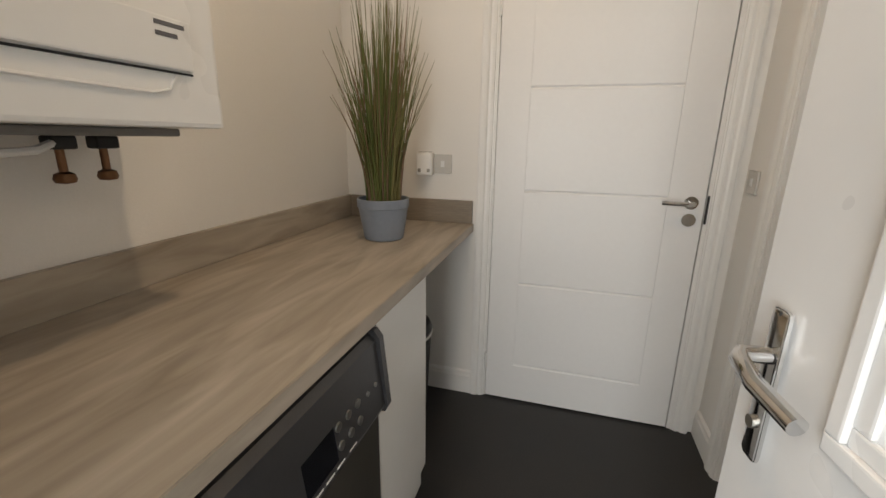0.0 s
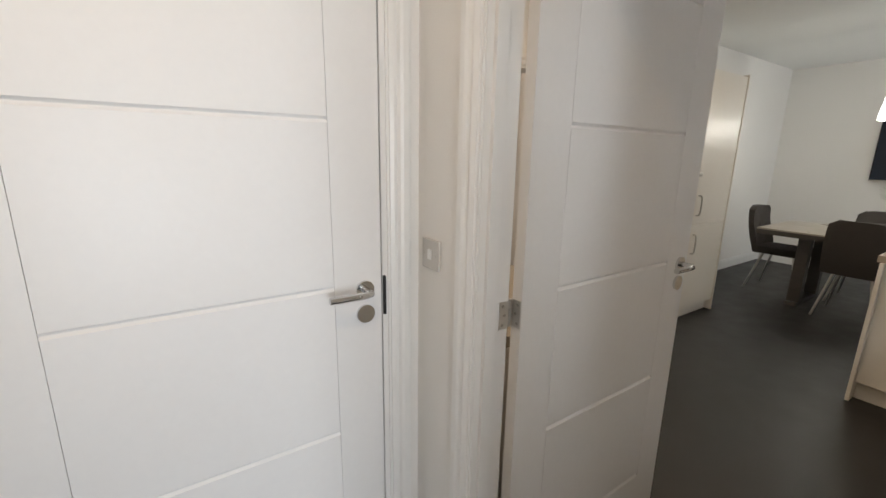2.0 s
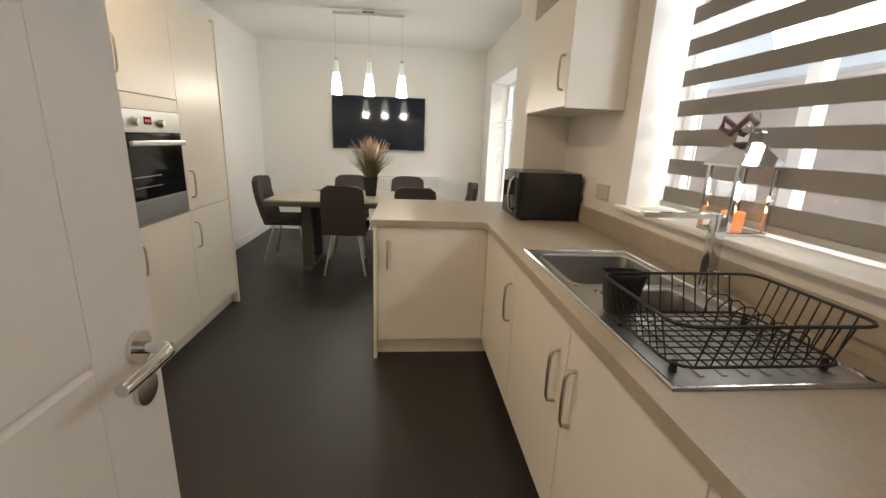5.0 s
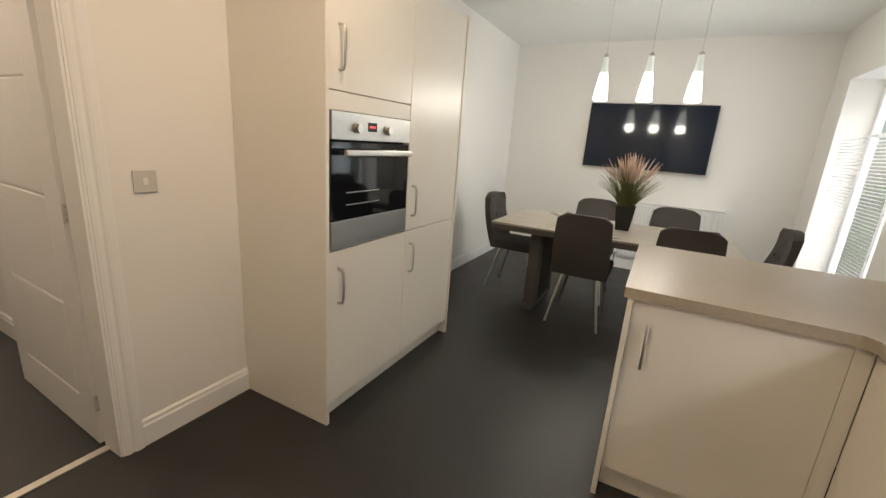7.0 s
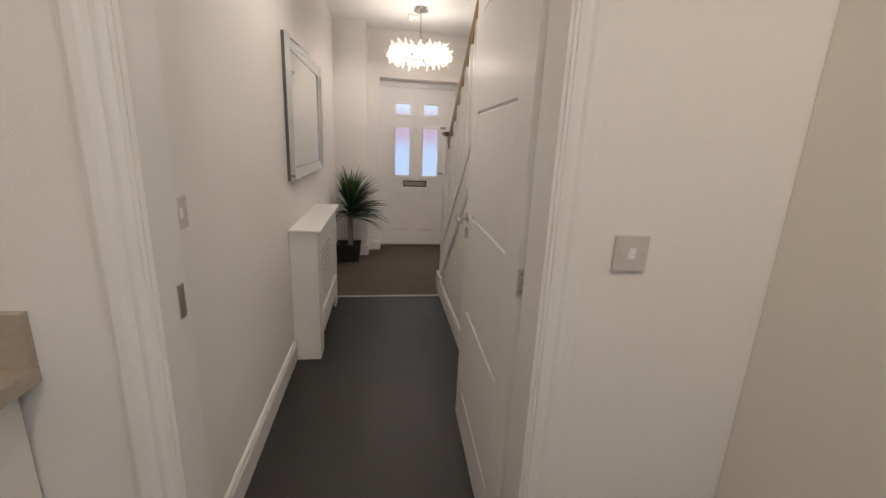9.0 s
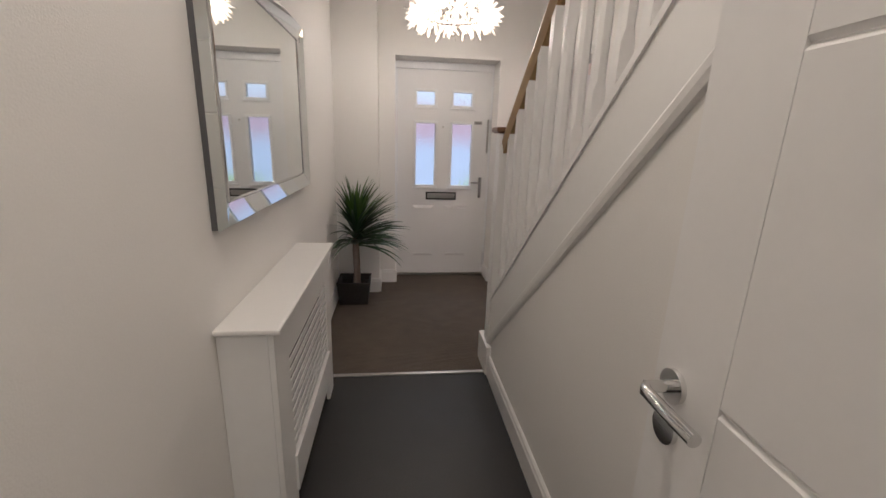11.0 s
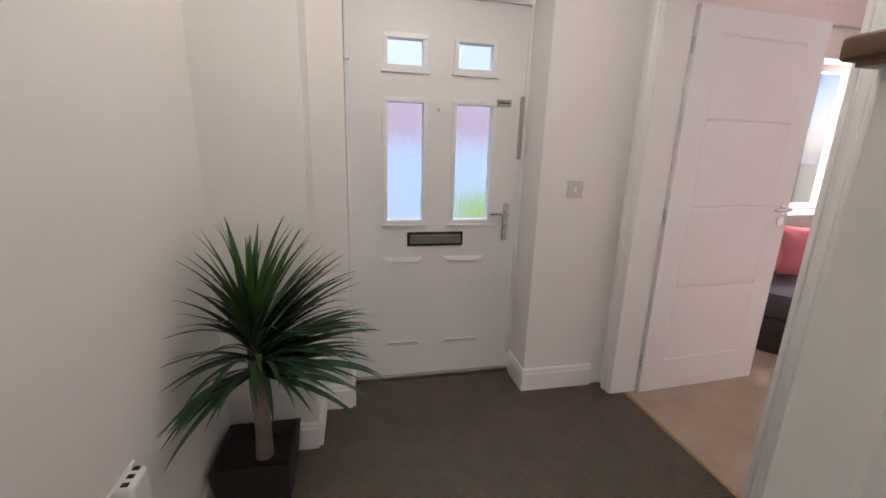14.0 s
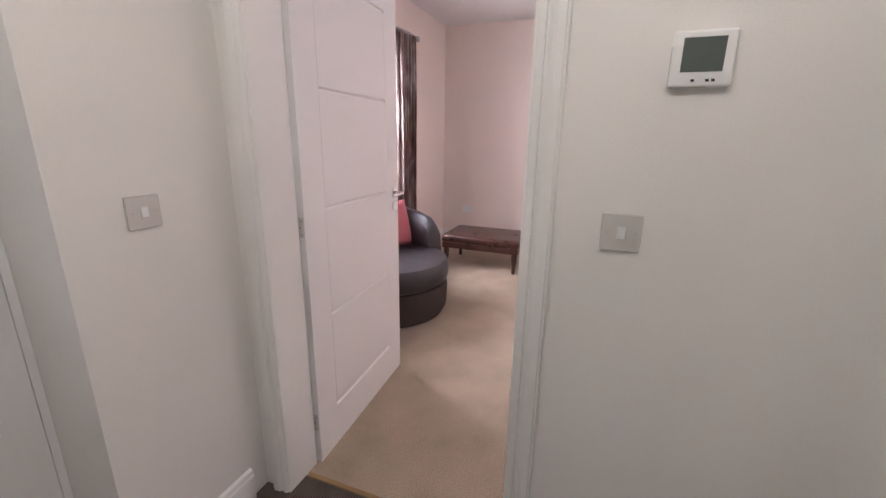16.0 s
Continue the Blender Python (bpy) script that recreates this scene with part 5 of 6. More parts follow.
rng = random.Random(8)
bm = bmesh.new()
for _ in range(70):
    a, lean = rng.uniform(0, math.tau), rng.random()
    d = Vector((math.cos(a), math.sin(a), 0))
    p0 = Vector((6.19, 1.64, 1.15)) + d * 0.09 * lean
    p1 = p0 + d * 0.17 * lean + Vector((0, 0, 0.27 * rng.uniform(0.6, 1) * (1 - 0.25 * lean)))
    tube([p0, (p0 + p1) / 2 + d * 0.004, p1], 0.006, bm, 5, radii=[0.002, 0.0065, 0.001])
part("plume_spray", bm, mat("plume_pink", (0.46, 0.33, 0.27), 0.9, vary=0.3, grain=90, bump=0.05), t, "dusty pink feathery plumes", smooth=True, kind="stuff")

t = thing("television", "large black flat television on the dining wall", "television", (7.87, 1.66, 1.2))
part("casing", box(7.835, 7.885, 1.006, 2.316, 1.203, 1.944, 0.006), BLACK, t)
part("screen", box(7.8325, 7.8345, 1.018, 2.304, 1.222, 1.934), SCREEN, t, "dark glossy screen")
part("bottom_trim", box(7.828, 7.836, 1.006, 2.316, 1.203, 1.216, 0.002), SATIN, t)
part("wall_bracket", box(7.885, 7.8995, 1.5, 1.8, 1.4, 1.7), BLACKM, t)


def radiator():
    t = thing("radiator", "white panel radiator under the television", "radiator", (7.86, 1.25, 0.15))
    part("back_panel", box(7.850, 7.862, 0.75, 1.75, 0.15, 0.84, 0.003), GLOSS, t)
    first = part("rib", box(7.828, 7.850, 0.760, 0.786, 0.175, 0.815, 0.007), GLOSS, t)
    for k in range(1, 29):
        o = first.copy()
        scene.collection.objects.link(o)
        o.location.y += 0.0340 * k
    part("top_grille", box(7.826, 7.880, 0.745, 1.755, 0.836, 0.850, 0.004), GLOSS, t)
    for y in (0.86, 1.64):
        part("wall_bracket", box(7.862, 7.8995, y - 0.02, y + 0.02, 0.3, 0.7), GLOSS, t)
    part("valve", cyl((7.85, 1.78, 0.20), (7.85, 1.78, 0.28), 0.016, seg=16), PLASTW, t, smooth=True)
    part("pipe", cyl((7.85, 1.78, 0.0), (7.85, 1.78, 0.20), 0.0075, seg=10), CHROME, t, smooth=True)
    part("pipe_tail", cyl((7.85, 1.75, 0.20), (7.85, 1.785, 0.20), 0.009, seg=10), CHROME, t, smooth=True)


radiator()


def pendant_bar():
    t = thing("pendant_light", "chrome bar pendant with three lit glass shades", "ceiling light", (6.27, 1.66, H))
    X = 6.27
    part("canopy", box(X - 0.045, X + 0.045, 1.60, 1.72, H - 0.030, H - 0.0005, 0.004), CHROME, t)
    part("bar", box(X - 0.022, X + 0.022, 1.300, 2.015, H - 0.050, H - 0.032, 0.004), CHROME, t)
    part("bar_stem", cyl((X, 1.66, H - 0.034), (X, 1.66, H - 0.028), 0.02, seg=16), CHROME, t)
    for y in (1.320, 1.658, 1.995):
        c = part("cable", cyl((X, y, 2.13), (X, y, H - 0.05), 0.0016, seg=6), SATIN, t, smooth=True)
        s = part("shade", lathe([(0.0, 2.012), (0.0315, 2.012), (0.034, 1.99), (0.048, 1.90), (0.056, 1.83), (0.057, 1.805), (0.050, 1.802), (0.046, 1.83), (0.0, 1.84)], (X, y, 0), 28), LIT, t, "glowing white glass shade", smooth=True)
        part("neck", lathe([(0.016, 2.140), (0.020, 2.130), (0.024, 2.080), (0.0315, 2.013), (0.0, 2.013)], (X, y, 0), 28), DIM, s, "paler clear glass neck", smooth=True)
        part("cap", lathe([(0.018, 2.132), (0.018, 2.150), (0.010, 2.160), (0.0, 2.160)], (X, y, 0), 16), CHROME, s, smooth=True)


pendant_bar()
for y in (1.320, 1.658, 1.995):
    lamp("pendant_bulb", "POINT", pose(6.27, y, 1.765), 10, (1.0, 0.95, 0.82), 0.05)

# ---- hall and stairs ----
t = thing("radiator_cover", "white radiator cover with slatted front", "radiator cover", (2.29, 5.3, 0))
Y0, Y1, XF = 4.815, 5.815, 2.374
part("top", box(2.212, 2.400, 4.795, 5.835, 0.832, 0.850, 0.006), GLOSS, t)
for y0, y1 in ((Y0, Y0 + 0.018), (Y1 - 0.018, Y1)):
    part("side_panel", prism([(2.228, 0.14), (2.228, 0.0), (XF - 0.018, 0.0), (XF - 0.018, 0.832), (2.212, 0.832), (2.212, 0.14)], "y", y0, y1), GLOSS, t)
bm = bmesh.new()
SA, SB, ZA, ZB = 4.965, 5.690, 0.285, 0.690
for a, b, c, d in ((Y0, SA, 0.0, 0.832), (SB, Y1, 0.0, 0.832), (SA, SB, ZB, 0.832), (SA, SB, 0.135, ZA)):
    box(XF - 0.017, XF, a, b, c, d, bm=bm)
part("front_frame", bm, GLOSS, t)
first = part("slat", prism([(XF - 0.007, -0.012), (XF - 0.002, -0.012), (XF - 0.002, 0.012), (XF - 0.007, 0.012)], "y", SA, SB), GLOSS, t)
first.location.z += ZA + 0.03
for k in range(1, 10):
    o = first.copy()
    scene.collection.objects.link(o)
    o.location.z += 0.0405 * k
part("slat_rail", box(XF, XF + 0.010, SA - 0.02, SB + 0.02, 0.135, 0.285, 0.003), GLOSS, t)
# Added black sheet that paints the shade seen between the slats.
part("gap_shade_sheet", box(2.318, 2.330, SA - 0.06, SB + 0.06, 0.2, 0.75), BLACKM, t)


def mirror():
    t = thing("wall_mirror", "large wall mirror with a wide silver border above the radiator cover", "mirror", (2.22, 5.45, 1.12))
    y0, y1, z0, z1, w = 4.872, 6.065, 1.120, 1.935, 0.078
    part("backing", box(2.2105, 2.228, y0 + 0.004, y1 - 0.004, z0 + 0.004, z1 - 0.004), mat("mirror_edge_grey", (0.16, 0.16, 0.165), 0.4, 0.6, bump=0), t)
    part("mirror_glass", box(2.2285, 2.2345, y0 + w, y1 - w, z0 + w, z1 - w), MIRROR, t, "clear silvered mirror glass")
    a, b, c = 2.229, 2.254, 2.236
    sides = {
        "bottom": [(y0, z0), (y1, z0), (y1 - w, z0 + w), (y0 + w, z0 + w)],
        "right": [(y1, z0), (y1, z1), (y1 - w, z1 - w), (y1 - w, z0 + w)],
        "top": [(y1, z1), (y0, z1), (y0 + w, z1 - w), (y1 - w, z1 - w)],
        "left": [(y0, z1), (y0, z0), (y0 + w, z0 + w), (y0 + w, z1 - w)],
    }
    for pts in sides.values():
        bm = bmesh.new()
        mid0 = [(pts[0][0] * 0.82 + pts[3][0] * 0.18, pts[0][1] * 0.82 + pts[3][1] * 0.18), (pts[1][0] * 0.82 + pts[2][0] * 0.18, pts[1][1] * 0.82 + pts[2][1] * 0.18)]
        o = [bm.verts.new((a, *pts[0])), bm.verts.new((a, *pts[1]))]
        m = [bm.verts.new((b, *mid0[0])), bm.verts.new((b, *mid0[1]))]
        i = [bm.verts.new((c, *pts[3])), bm.verts.new((c, *pts[2]))]
        k = [bm.verts.new((a, *pts[3])), bm.verts.new((a, *pts[2]))]
        for f in ((o[0], o[1], m[1], m[0]), (m[0], m[1], i[1], i[0]), (i[0], i[1], k[1], k[0]), (k[0], k[1], o[1], o[0]), (o[0], m[0], i[0], k[0]), (o[1], k[1], i[1], m[1])):
            bm.faces.new(f)
        part("frame_side", bm, MIRROR, t, "bevelled mirror strip")
    for pts in ((y0 + w, y1 - w, z0 + w, z0 + w), (y0 + w, y1 - w, z1 - w, z1 - w), (y0 + w, y0 + w, z0 + w, z1 - w), (y1 - w, y1 - w, z0 + w, z1 - w)):
        part("bead", tube([(2.237, pts[0], pts[2]), (2.237, pts[1], pts[3])], 0.004, seg=8), CHROME, t)


mirror()


def dracaena():
    cx, cy = 2.392, 7.125
    t = thing("dracaena_plant", "green spiky artificial dracaena in a black square pot", "potted plant", (cx - 0.02, cy, 0.004))
    bm = bmesh.new()
    px, py = 2.372, 7.128
    rings = [[bm.verts.new((px + sx * w, py + sy * w, z)) for sx, sy in ((-1, -1), (1, -1), (1, 1), (-1, 1))] for w, z in ((0.118, 0.0045), (0.138, 0.205), (0.124, 0.205), (0.118, 0.150))]
    for p, q in zip(rings, rings[1:]):
        for k in range(4):
            bm.faces.new((p[k], p[(k + 1) % 4], q[(k + 1) % 4], q[k]))
    bm.faces.new(rings[0]), bm.faces.new(rings[-1])
    part("pot", bm, mat("pot_black_rustic", (0.022, 0.018, 0.016), 0.7, vary=0.4, grain=40, bump=0.08, large=8), t, "dark rustic square pot")
    part("soil", box(px - 0.116, px + 0.116, py - 0.116, py + 0.116, 0.145, 0.158), SOIL, t)
    part("trunk", tube([(cx, cy, 0.15), (cx + 0.004, cy, 0.28), (cx - 0.003, cy + 0.003, 0.44), (cx, cy, 0.66)], 0.03, seg=14, radii=[0.034, 0.029, 0.030, 0.026]), mat("trunk_grey", (0.26, 0.20, 0.17), 0.85, vary=0.3, grain=50, bump=0.15, stretch=(1, 1, 3)), t, "pale ringed trunk", smooth=True)
    tones = [mat("leaf_green_%d" % k, c, 0.33, vary=0.35, grain=30, bump=0.01, stretch=(1, 1, 1)) for k, c in enumerate(((0.026, 0.068, 0.024), (0.070, 0.135, 0.026), (0.045, 0.085, 0.050)))]
    meshes = []
    shapes = []
    for v in range(6):
        bm = bmesh.new()
        length, droop = 0.47, 0.08 + 0.10 * v
        rows, p, ang = [], Vector((0, 0, 0)), 0.0
        for k in range(11):
            u = k / 10
            w = 0.0108 * (0.55 + 0.9 * min(1, u * 2.5)) * (1 - u**2.2) + 0.0004
            rows.append([bm.verts.new((p.x, -w, p.z + 0.35 * w)), bm.verts.new((p.x, 0, p.z)), bm.verts.new((p.x, w, p.z + 0.35 * w))])
            ang += droop * 0.24 * (0.35 + 1.5 * u)
            p = p + Vector((math.cos(ang), 0, -math.sin(ang))) * (length / 10)
        shapes.append((p.x, p.z))
        for a, b in zip(rows, rows[1:]):
            bm.faces.new((a[0], a[1], b[1], b[0])), bm.faces.new((a[1], a[2], b[2], b[1]))
        for f in bm.faces:
            f.smooth = True
        me = bpy.data.meshes.new("leaf")
        bm.to_mesh(me)
        bm.free()
        for tone in tones:
            c = me.copy()
            c.materials.append(tone)
            meshes.append(c)
    rng = random.Random(21)
    count = 185
    for k in range(count):
        u = k / (count - 1)
        tilt = 6 + 76 * u**0.9 + rng.uniform(-11, 11)
        size = (1.0 - 0.12 * u) * rng.uniform(0.80, 1.08)
        variant = max(0, min(3, int(round((1 - u) * 3.2 + rng.uniform(-0.9, 0.9)))))
        reach = max(0.05, 0.50 * size * math.cos(radians(max(0, tilt - 14 * variant))))
        yaw = math.radians(k * 137.5 + rng.uniform(-12, 12))
        dx, dy = math.cos(yaw), math.sin(yaw)
        if dx * reach < -0.172 and rng.random() < 0.5:
            dx = -dx
        if dx * reach < -0.172:
            dx = -0.172 / reach * rng.uniform(0.6, 1.0)
            dy = -math.sqrt(1 - dx * dx)
        if dy * reach > 0.175:
            dy = 0.175 / reach * rng.uniform(0.2, 1.0)
            dx = math.sqrt(1 - dy * dy)
        if dy < -0.5:
            variant, tilt = min(variant, 2), max(tilt, 21 + rng.uniform(-8, 10))
        tone = 1 if u > 0.62 and rng.random() < 0.75 else rng.choice((0, 0, 2))
        o = new("leaf", meshes[variant * 3 + tone])
        o.parent = t
        o.matrix_basis = Matrix.Translation(Vector((cx, cy, 0.500 + 0.190 * u)) - SHIFT[t]) @ pose(0, 0, 0, 0, 0, math.degrees(math.atan2(dy, dx))) @ pose(0, 0, 0, rng.uniform(-20, 20), -tilt, 0) @ Matrix.Diagonal((size, size, size, 1))


dracaena()
plate("light_switch", "single white light switch beside the front door", (3.856, 7.605, 1.143), "y-")
plate("light_switch", "white light switch near the living room door", (4.150, 6.438, 1.141), "x-")
plate("light_switch", "white light switch inside the hallway", (2.210, 3.530, 1.165), "x+")
plate("wall_socket", "white wall socket above the hall skirting", (2.210, 6.575, 0.535), "x+", 0.146, 0.086, 0, PLASTW)
t = thing("plug_in_freshener", "white plug-in air freshener in the hall socket", "air freshener", (2.24, 6.57, 0.5))
part("body", box(2.2195, 2.262, 6.535, 6.615, 0.475, 0.590, 0.014, seg=3), PLASTW, t, smooth=True)
for y in (6.55, 6.575, 6.60):
    part("vent", box(2.235, 2.250, y - 0.006, y + 0.006, 0.5895, 0.5912), BLACKM, t)
t = thing("thermostat", "white digital room thermostat with grey display", "thermostat", (4.14, 6.335, 1.5))
part("body", box(4.128, 4.1495, 6.282, 6.390, 1.447, 1.549, 0.006, seg=3), PLASTW, t, smooth=True)
part("display", box(4.1268, 4.1282, 6.300, 6.372, 1.474, 1.536, 0.0005), mat("lcd_grey", (0.10, 0.12, 0.11), 0.2, bump=0), t, "dark grey display")
for y in (6.31, 6.32, 6.345):
    part("marking", box(4.1274, 4.1282, y, y + 0.006, 1.456, 1.461), BLACKM, t)
t = thing("smoke_alarm", "white square smoke alarm on the hall ceiling", "smoke alarm", (3.07, 6.95, H))
part("body", box(3.01, 3.13, 6.92, 7.04, H - 0.040, H - 0.0005, 0.012, seg=3), PLASTW, t, smooth=True)
part("test_button", cyl((3.07, 6.98, H - 0.043), (3.07, 6.98, H - 0.039), 0.014, seg=16), PLATE, t)


def chandelier():
    cx, cy, zc = 3.115, 6.72, 2.205
    t = thing("crystal_chandelier", "round crystal ceiling light, lit, in the entrance hall", "ceiling light", (cx, cy, H))
    part("canopy", lathe([(0.0, H - 0.03), (0.07, H - 0.028), (0.075, H - 0.0008), (0.0, H - 0.0008)], (cx, cy, 0), 28), CHROME, t, smooth=True)
    part("stem", cyl((cx, cy, zc + 0.06), (cx, cy, H - 0.029), 0.008, seg=10), CHROME, t, smooth=True)
    part("ring", tube([(cx + 0.23 * math.cos(a), cy + 0.23 * math.sin(a), zc) for a in [k * math.tau / 40 for k in range(40)]], 0.008, closed=True, seg=8), CHROME, t, smooth=True)
    for k in range(3):
        a = k * math.tau / 3
        part("arm", cyl((cx, cy, zc + 0.065), (cx + 0.23 * math.cos(a), cy + 0.23 * math.sin(a), zc + 0.004), 0.005, seg=8), CHROME, t, smooth=True)
    rng = random.Random(4)
    lit, dim = bmesh.new(), bmesh.new()
    for k in range(620):
        a, b = rng.uniform(0, math.tau), rng.uniform(-1.25, 1.15)
        r = 0.235 + rng.uniform(-0.02, 0.01)
        p = Vector((cx + r * math.cos(a), cy + r * math.sin(a), zc + rng.uniform(-0.02, 0.02)))
        d = Vector((math.cos(a + rng.uniform(-0.7, 0.7)) * math.cos(b), math.sin(a + rng.uniform(-0.7, 0.7)) * math.cos(b), math.sin(b)))
        n = rng.uniform(0.06, 0.115)
        tube([p, p + d * n * 0.8, p + d * n], 0.0045, lit if k % 3 else dim, 4, radii=[0.0022, 0.0050, 0.0012])
    part("crystal_spray", lit, CRYSTAL, t, "lit clear crystal petals", kind="stuff")
    part("crystal_spray", dim, glass("crystal_glass", (1, 1, 1), 0.02), t, "clear crystal petals", kind="stuff")


chandelier()
for k in range(3):
    a = k * math.tau / 3 + 0.4
    lamp("chandelier_bulb", "POINT", pose(3.115 + 0.11 * math.cos(a), 6.72 + 0.11 * math.sin(a), 2.14), 5.0, (1.0, 0.81, 0.63), 0.05)


def stairs():
    k, run0 = 0.877, 5.976

    def top(y):
        return 0.440 + k * (run0 - y)

    def mould(y):
        return 0.168 + k * (run0 - y)

    t = thing("staircase", "white painted staircase with brown carpet and oak handrail", "staircase", (3.75, 5.0, 0), kind="structure")
    ya, yb = 5.932, 3.335
    part("string", prism([(ya, mould(ya)), (yb, mould(yb)), (yb, top(yb)), (ya, top(ya))], "x", 3.302, 3.340), GLOSS, t, "white gloss stair string")
    part("panel_below", prism([(ya, 0.0), (yb, 0.0), (yb, mould(yb)), (ya, mould(ya))], "x", 3.304, 3.338), PAINT, t, "white painted panel under the stairs")
    out = [(0.0, -0.030), (-0.010, -0.024), (-0.016, -0.010), (-0.018, 0.006), (-0.012, 0.016), (0.0, 0.020)]
    bm = bmesh.new()
    a = [bm.verts.new((3.302 + u, ya, mould(ya) + v * 1.3)) for u, v in out]
    b = [bm.verts.new((3.302 + u, yb, mould(yb) + v * 1.3)) for u, v in out]
    for i in range(len(a)):
        j = (i + 1) % len(a)
        bm.faces.new((a[i], a[j], b[j], b[i]))
    bm.faces.new(a), bm.faces.new(b[::-1])
    part("moulding", bm, GLOSS, t)
    part("capping", prism([(ya, top(ya)), (yb, top(yb)), (yb, top(yb) + 0.030), (ya, top(ya) + 0.030)], "x", 3.294, 3.366), GLOSS, t)
    n = part("newel_post", box(3.292, 3.382, 5.933, 6.023, 0.004, 1.440, 0.006), GLOSS, t, "square white newel post")
    bm = box(3.268, 3.406, 5.909, 6.047, 1.446, 1.472, 0.008, seg=3)
    box(3.280, 3.394, 5.921, 6.035, 1.4405, 1.4465, bm=bm)
    part("cap", bm, mat("newel_cap_mahogany", (0.155, 0.078, 0.040), 0.35, vary=0.2, grain=70, bump=0.01), n, "dark stained wooden cap")
    x0, x1 = 3.303, 3.367
    r0 = 1.318

    def rail(y):
        return r0 + k * (5.951 - y)

    sec = [(x0 + 0.012, 0.0), (x1 - 0.012, 0.0), (x1 - 0.006, 0.030), (x1, 0.050), (x1 - 0.006, 0.078), (x1 - 0.020, 0.094), (x0 + 0.020, 0.094), (x0 + 0.006, 0.078), (x0, 0.050), (x0 + 0.006, 0.030)]
    bm = bmesh.new()
    a = [bm.verts.new((u, 5.932, rail(5.932) + v * 1.2)) for u, v in sec]
    b = [bm.verts.new((u, 3.34, rail(3.34) + v * 1.2)) for u, v in sec]
    for i in range(len(a)):
        j = (i + 1) % len(a)
        bm.faces.new((a[i], a[j], b[j], b[i]))
    bm.faces.new(a[::-1]), bm.faces.new(b)
    part("handrail", bm, OAK, t, "varnished oak handrail", smooth=True)
    c, w = 3.335, 0.0205
    for i in range(18):
        y = 5.836 - 0.1285 * i
        zb, zt = top(y) + 0.028, rail(y) + 0.004
        ln = zt - zb
        bm = bmesh.new()
        tiers = []
        for u, cham in ((0, 0), (0.20, 0), (0.24, 1), (0.76, 1), (0.80, 0), (1, 0)):
            z = zb + u * ln
            q = 0.010 * cham + 0.0008
            tiers.append([bm.verts.new((c + sx * (w - dx), y + sy * (w - dy), z + (k * -(sy * (w - dy)) if u in (0, 1) else 0))) for sx, sy, dx, dy in ((1, 1, 0, q), (1, 1, q, 0), (-1, 1, q, 0), (-1, 1, 0, q), (-1, -1, 0, q), (-1, -1, q, 0), (1, -1, q, 0), (1, -1, 0, q))])
        for p, q in zip(tiers, tiers[1:]):
            for j in range(8):
                bm.faces.new((p[j], p[(j + 1) % 8], q[(j + 1) % 8], q[j]))
        bm.faces.new(tiers[0][::-1]), bm.faces.new(tiers[-1])
        part("baluster", bm, GLOSS, t, "stop-chamfered white baluster")
    rise, going = 0.190, 0.2166
    for i in range(12):
        y1 = 6.075 - going * i + (0.03 if i == 0 else 0)
        st = part("step", box(3.342 if i else 3.275, 4.132, y1 - going - 0.02, y1, rise * i + (0.004 if i == 0 else 0), rise * (i + 1), 0.004), GLOSS, t)
        part("tread_nosing", tube([(3.342 if i else 3.285, y1, rise * (i + 1) - 0.014), (4.132, y1, rise * (i + 1) - 0.014)], 0.0145, seg=10), GLOSS, st, smooth=True)
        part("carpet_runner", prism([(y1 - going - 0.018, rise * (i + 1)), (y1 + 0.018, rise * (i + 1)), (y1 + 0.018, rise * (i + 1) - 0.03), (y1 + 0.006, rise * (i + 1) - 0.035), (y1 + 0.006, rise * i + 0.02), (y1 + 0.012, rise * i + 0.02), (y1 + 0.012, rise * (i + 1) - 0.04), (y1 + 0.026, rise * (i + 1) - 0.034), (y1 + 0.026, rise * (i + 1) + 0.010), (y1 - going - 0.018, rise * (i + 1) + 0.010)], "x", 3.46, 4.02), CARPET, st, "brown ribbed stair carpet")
    part("wall_string", prism([(6.10, 0.004), (6.10, 0.20), (3.34, 0.20 + k * 2.76), (3.34, k * 2.6)], "x", 4.133, 4.149), GLOSS, t)


stairs()

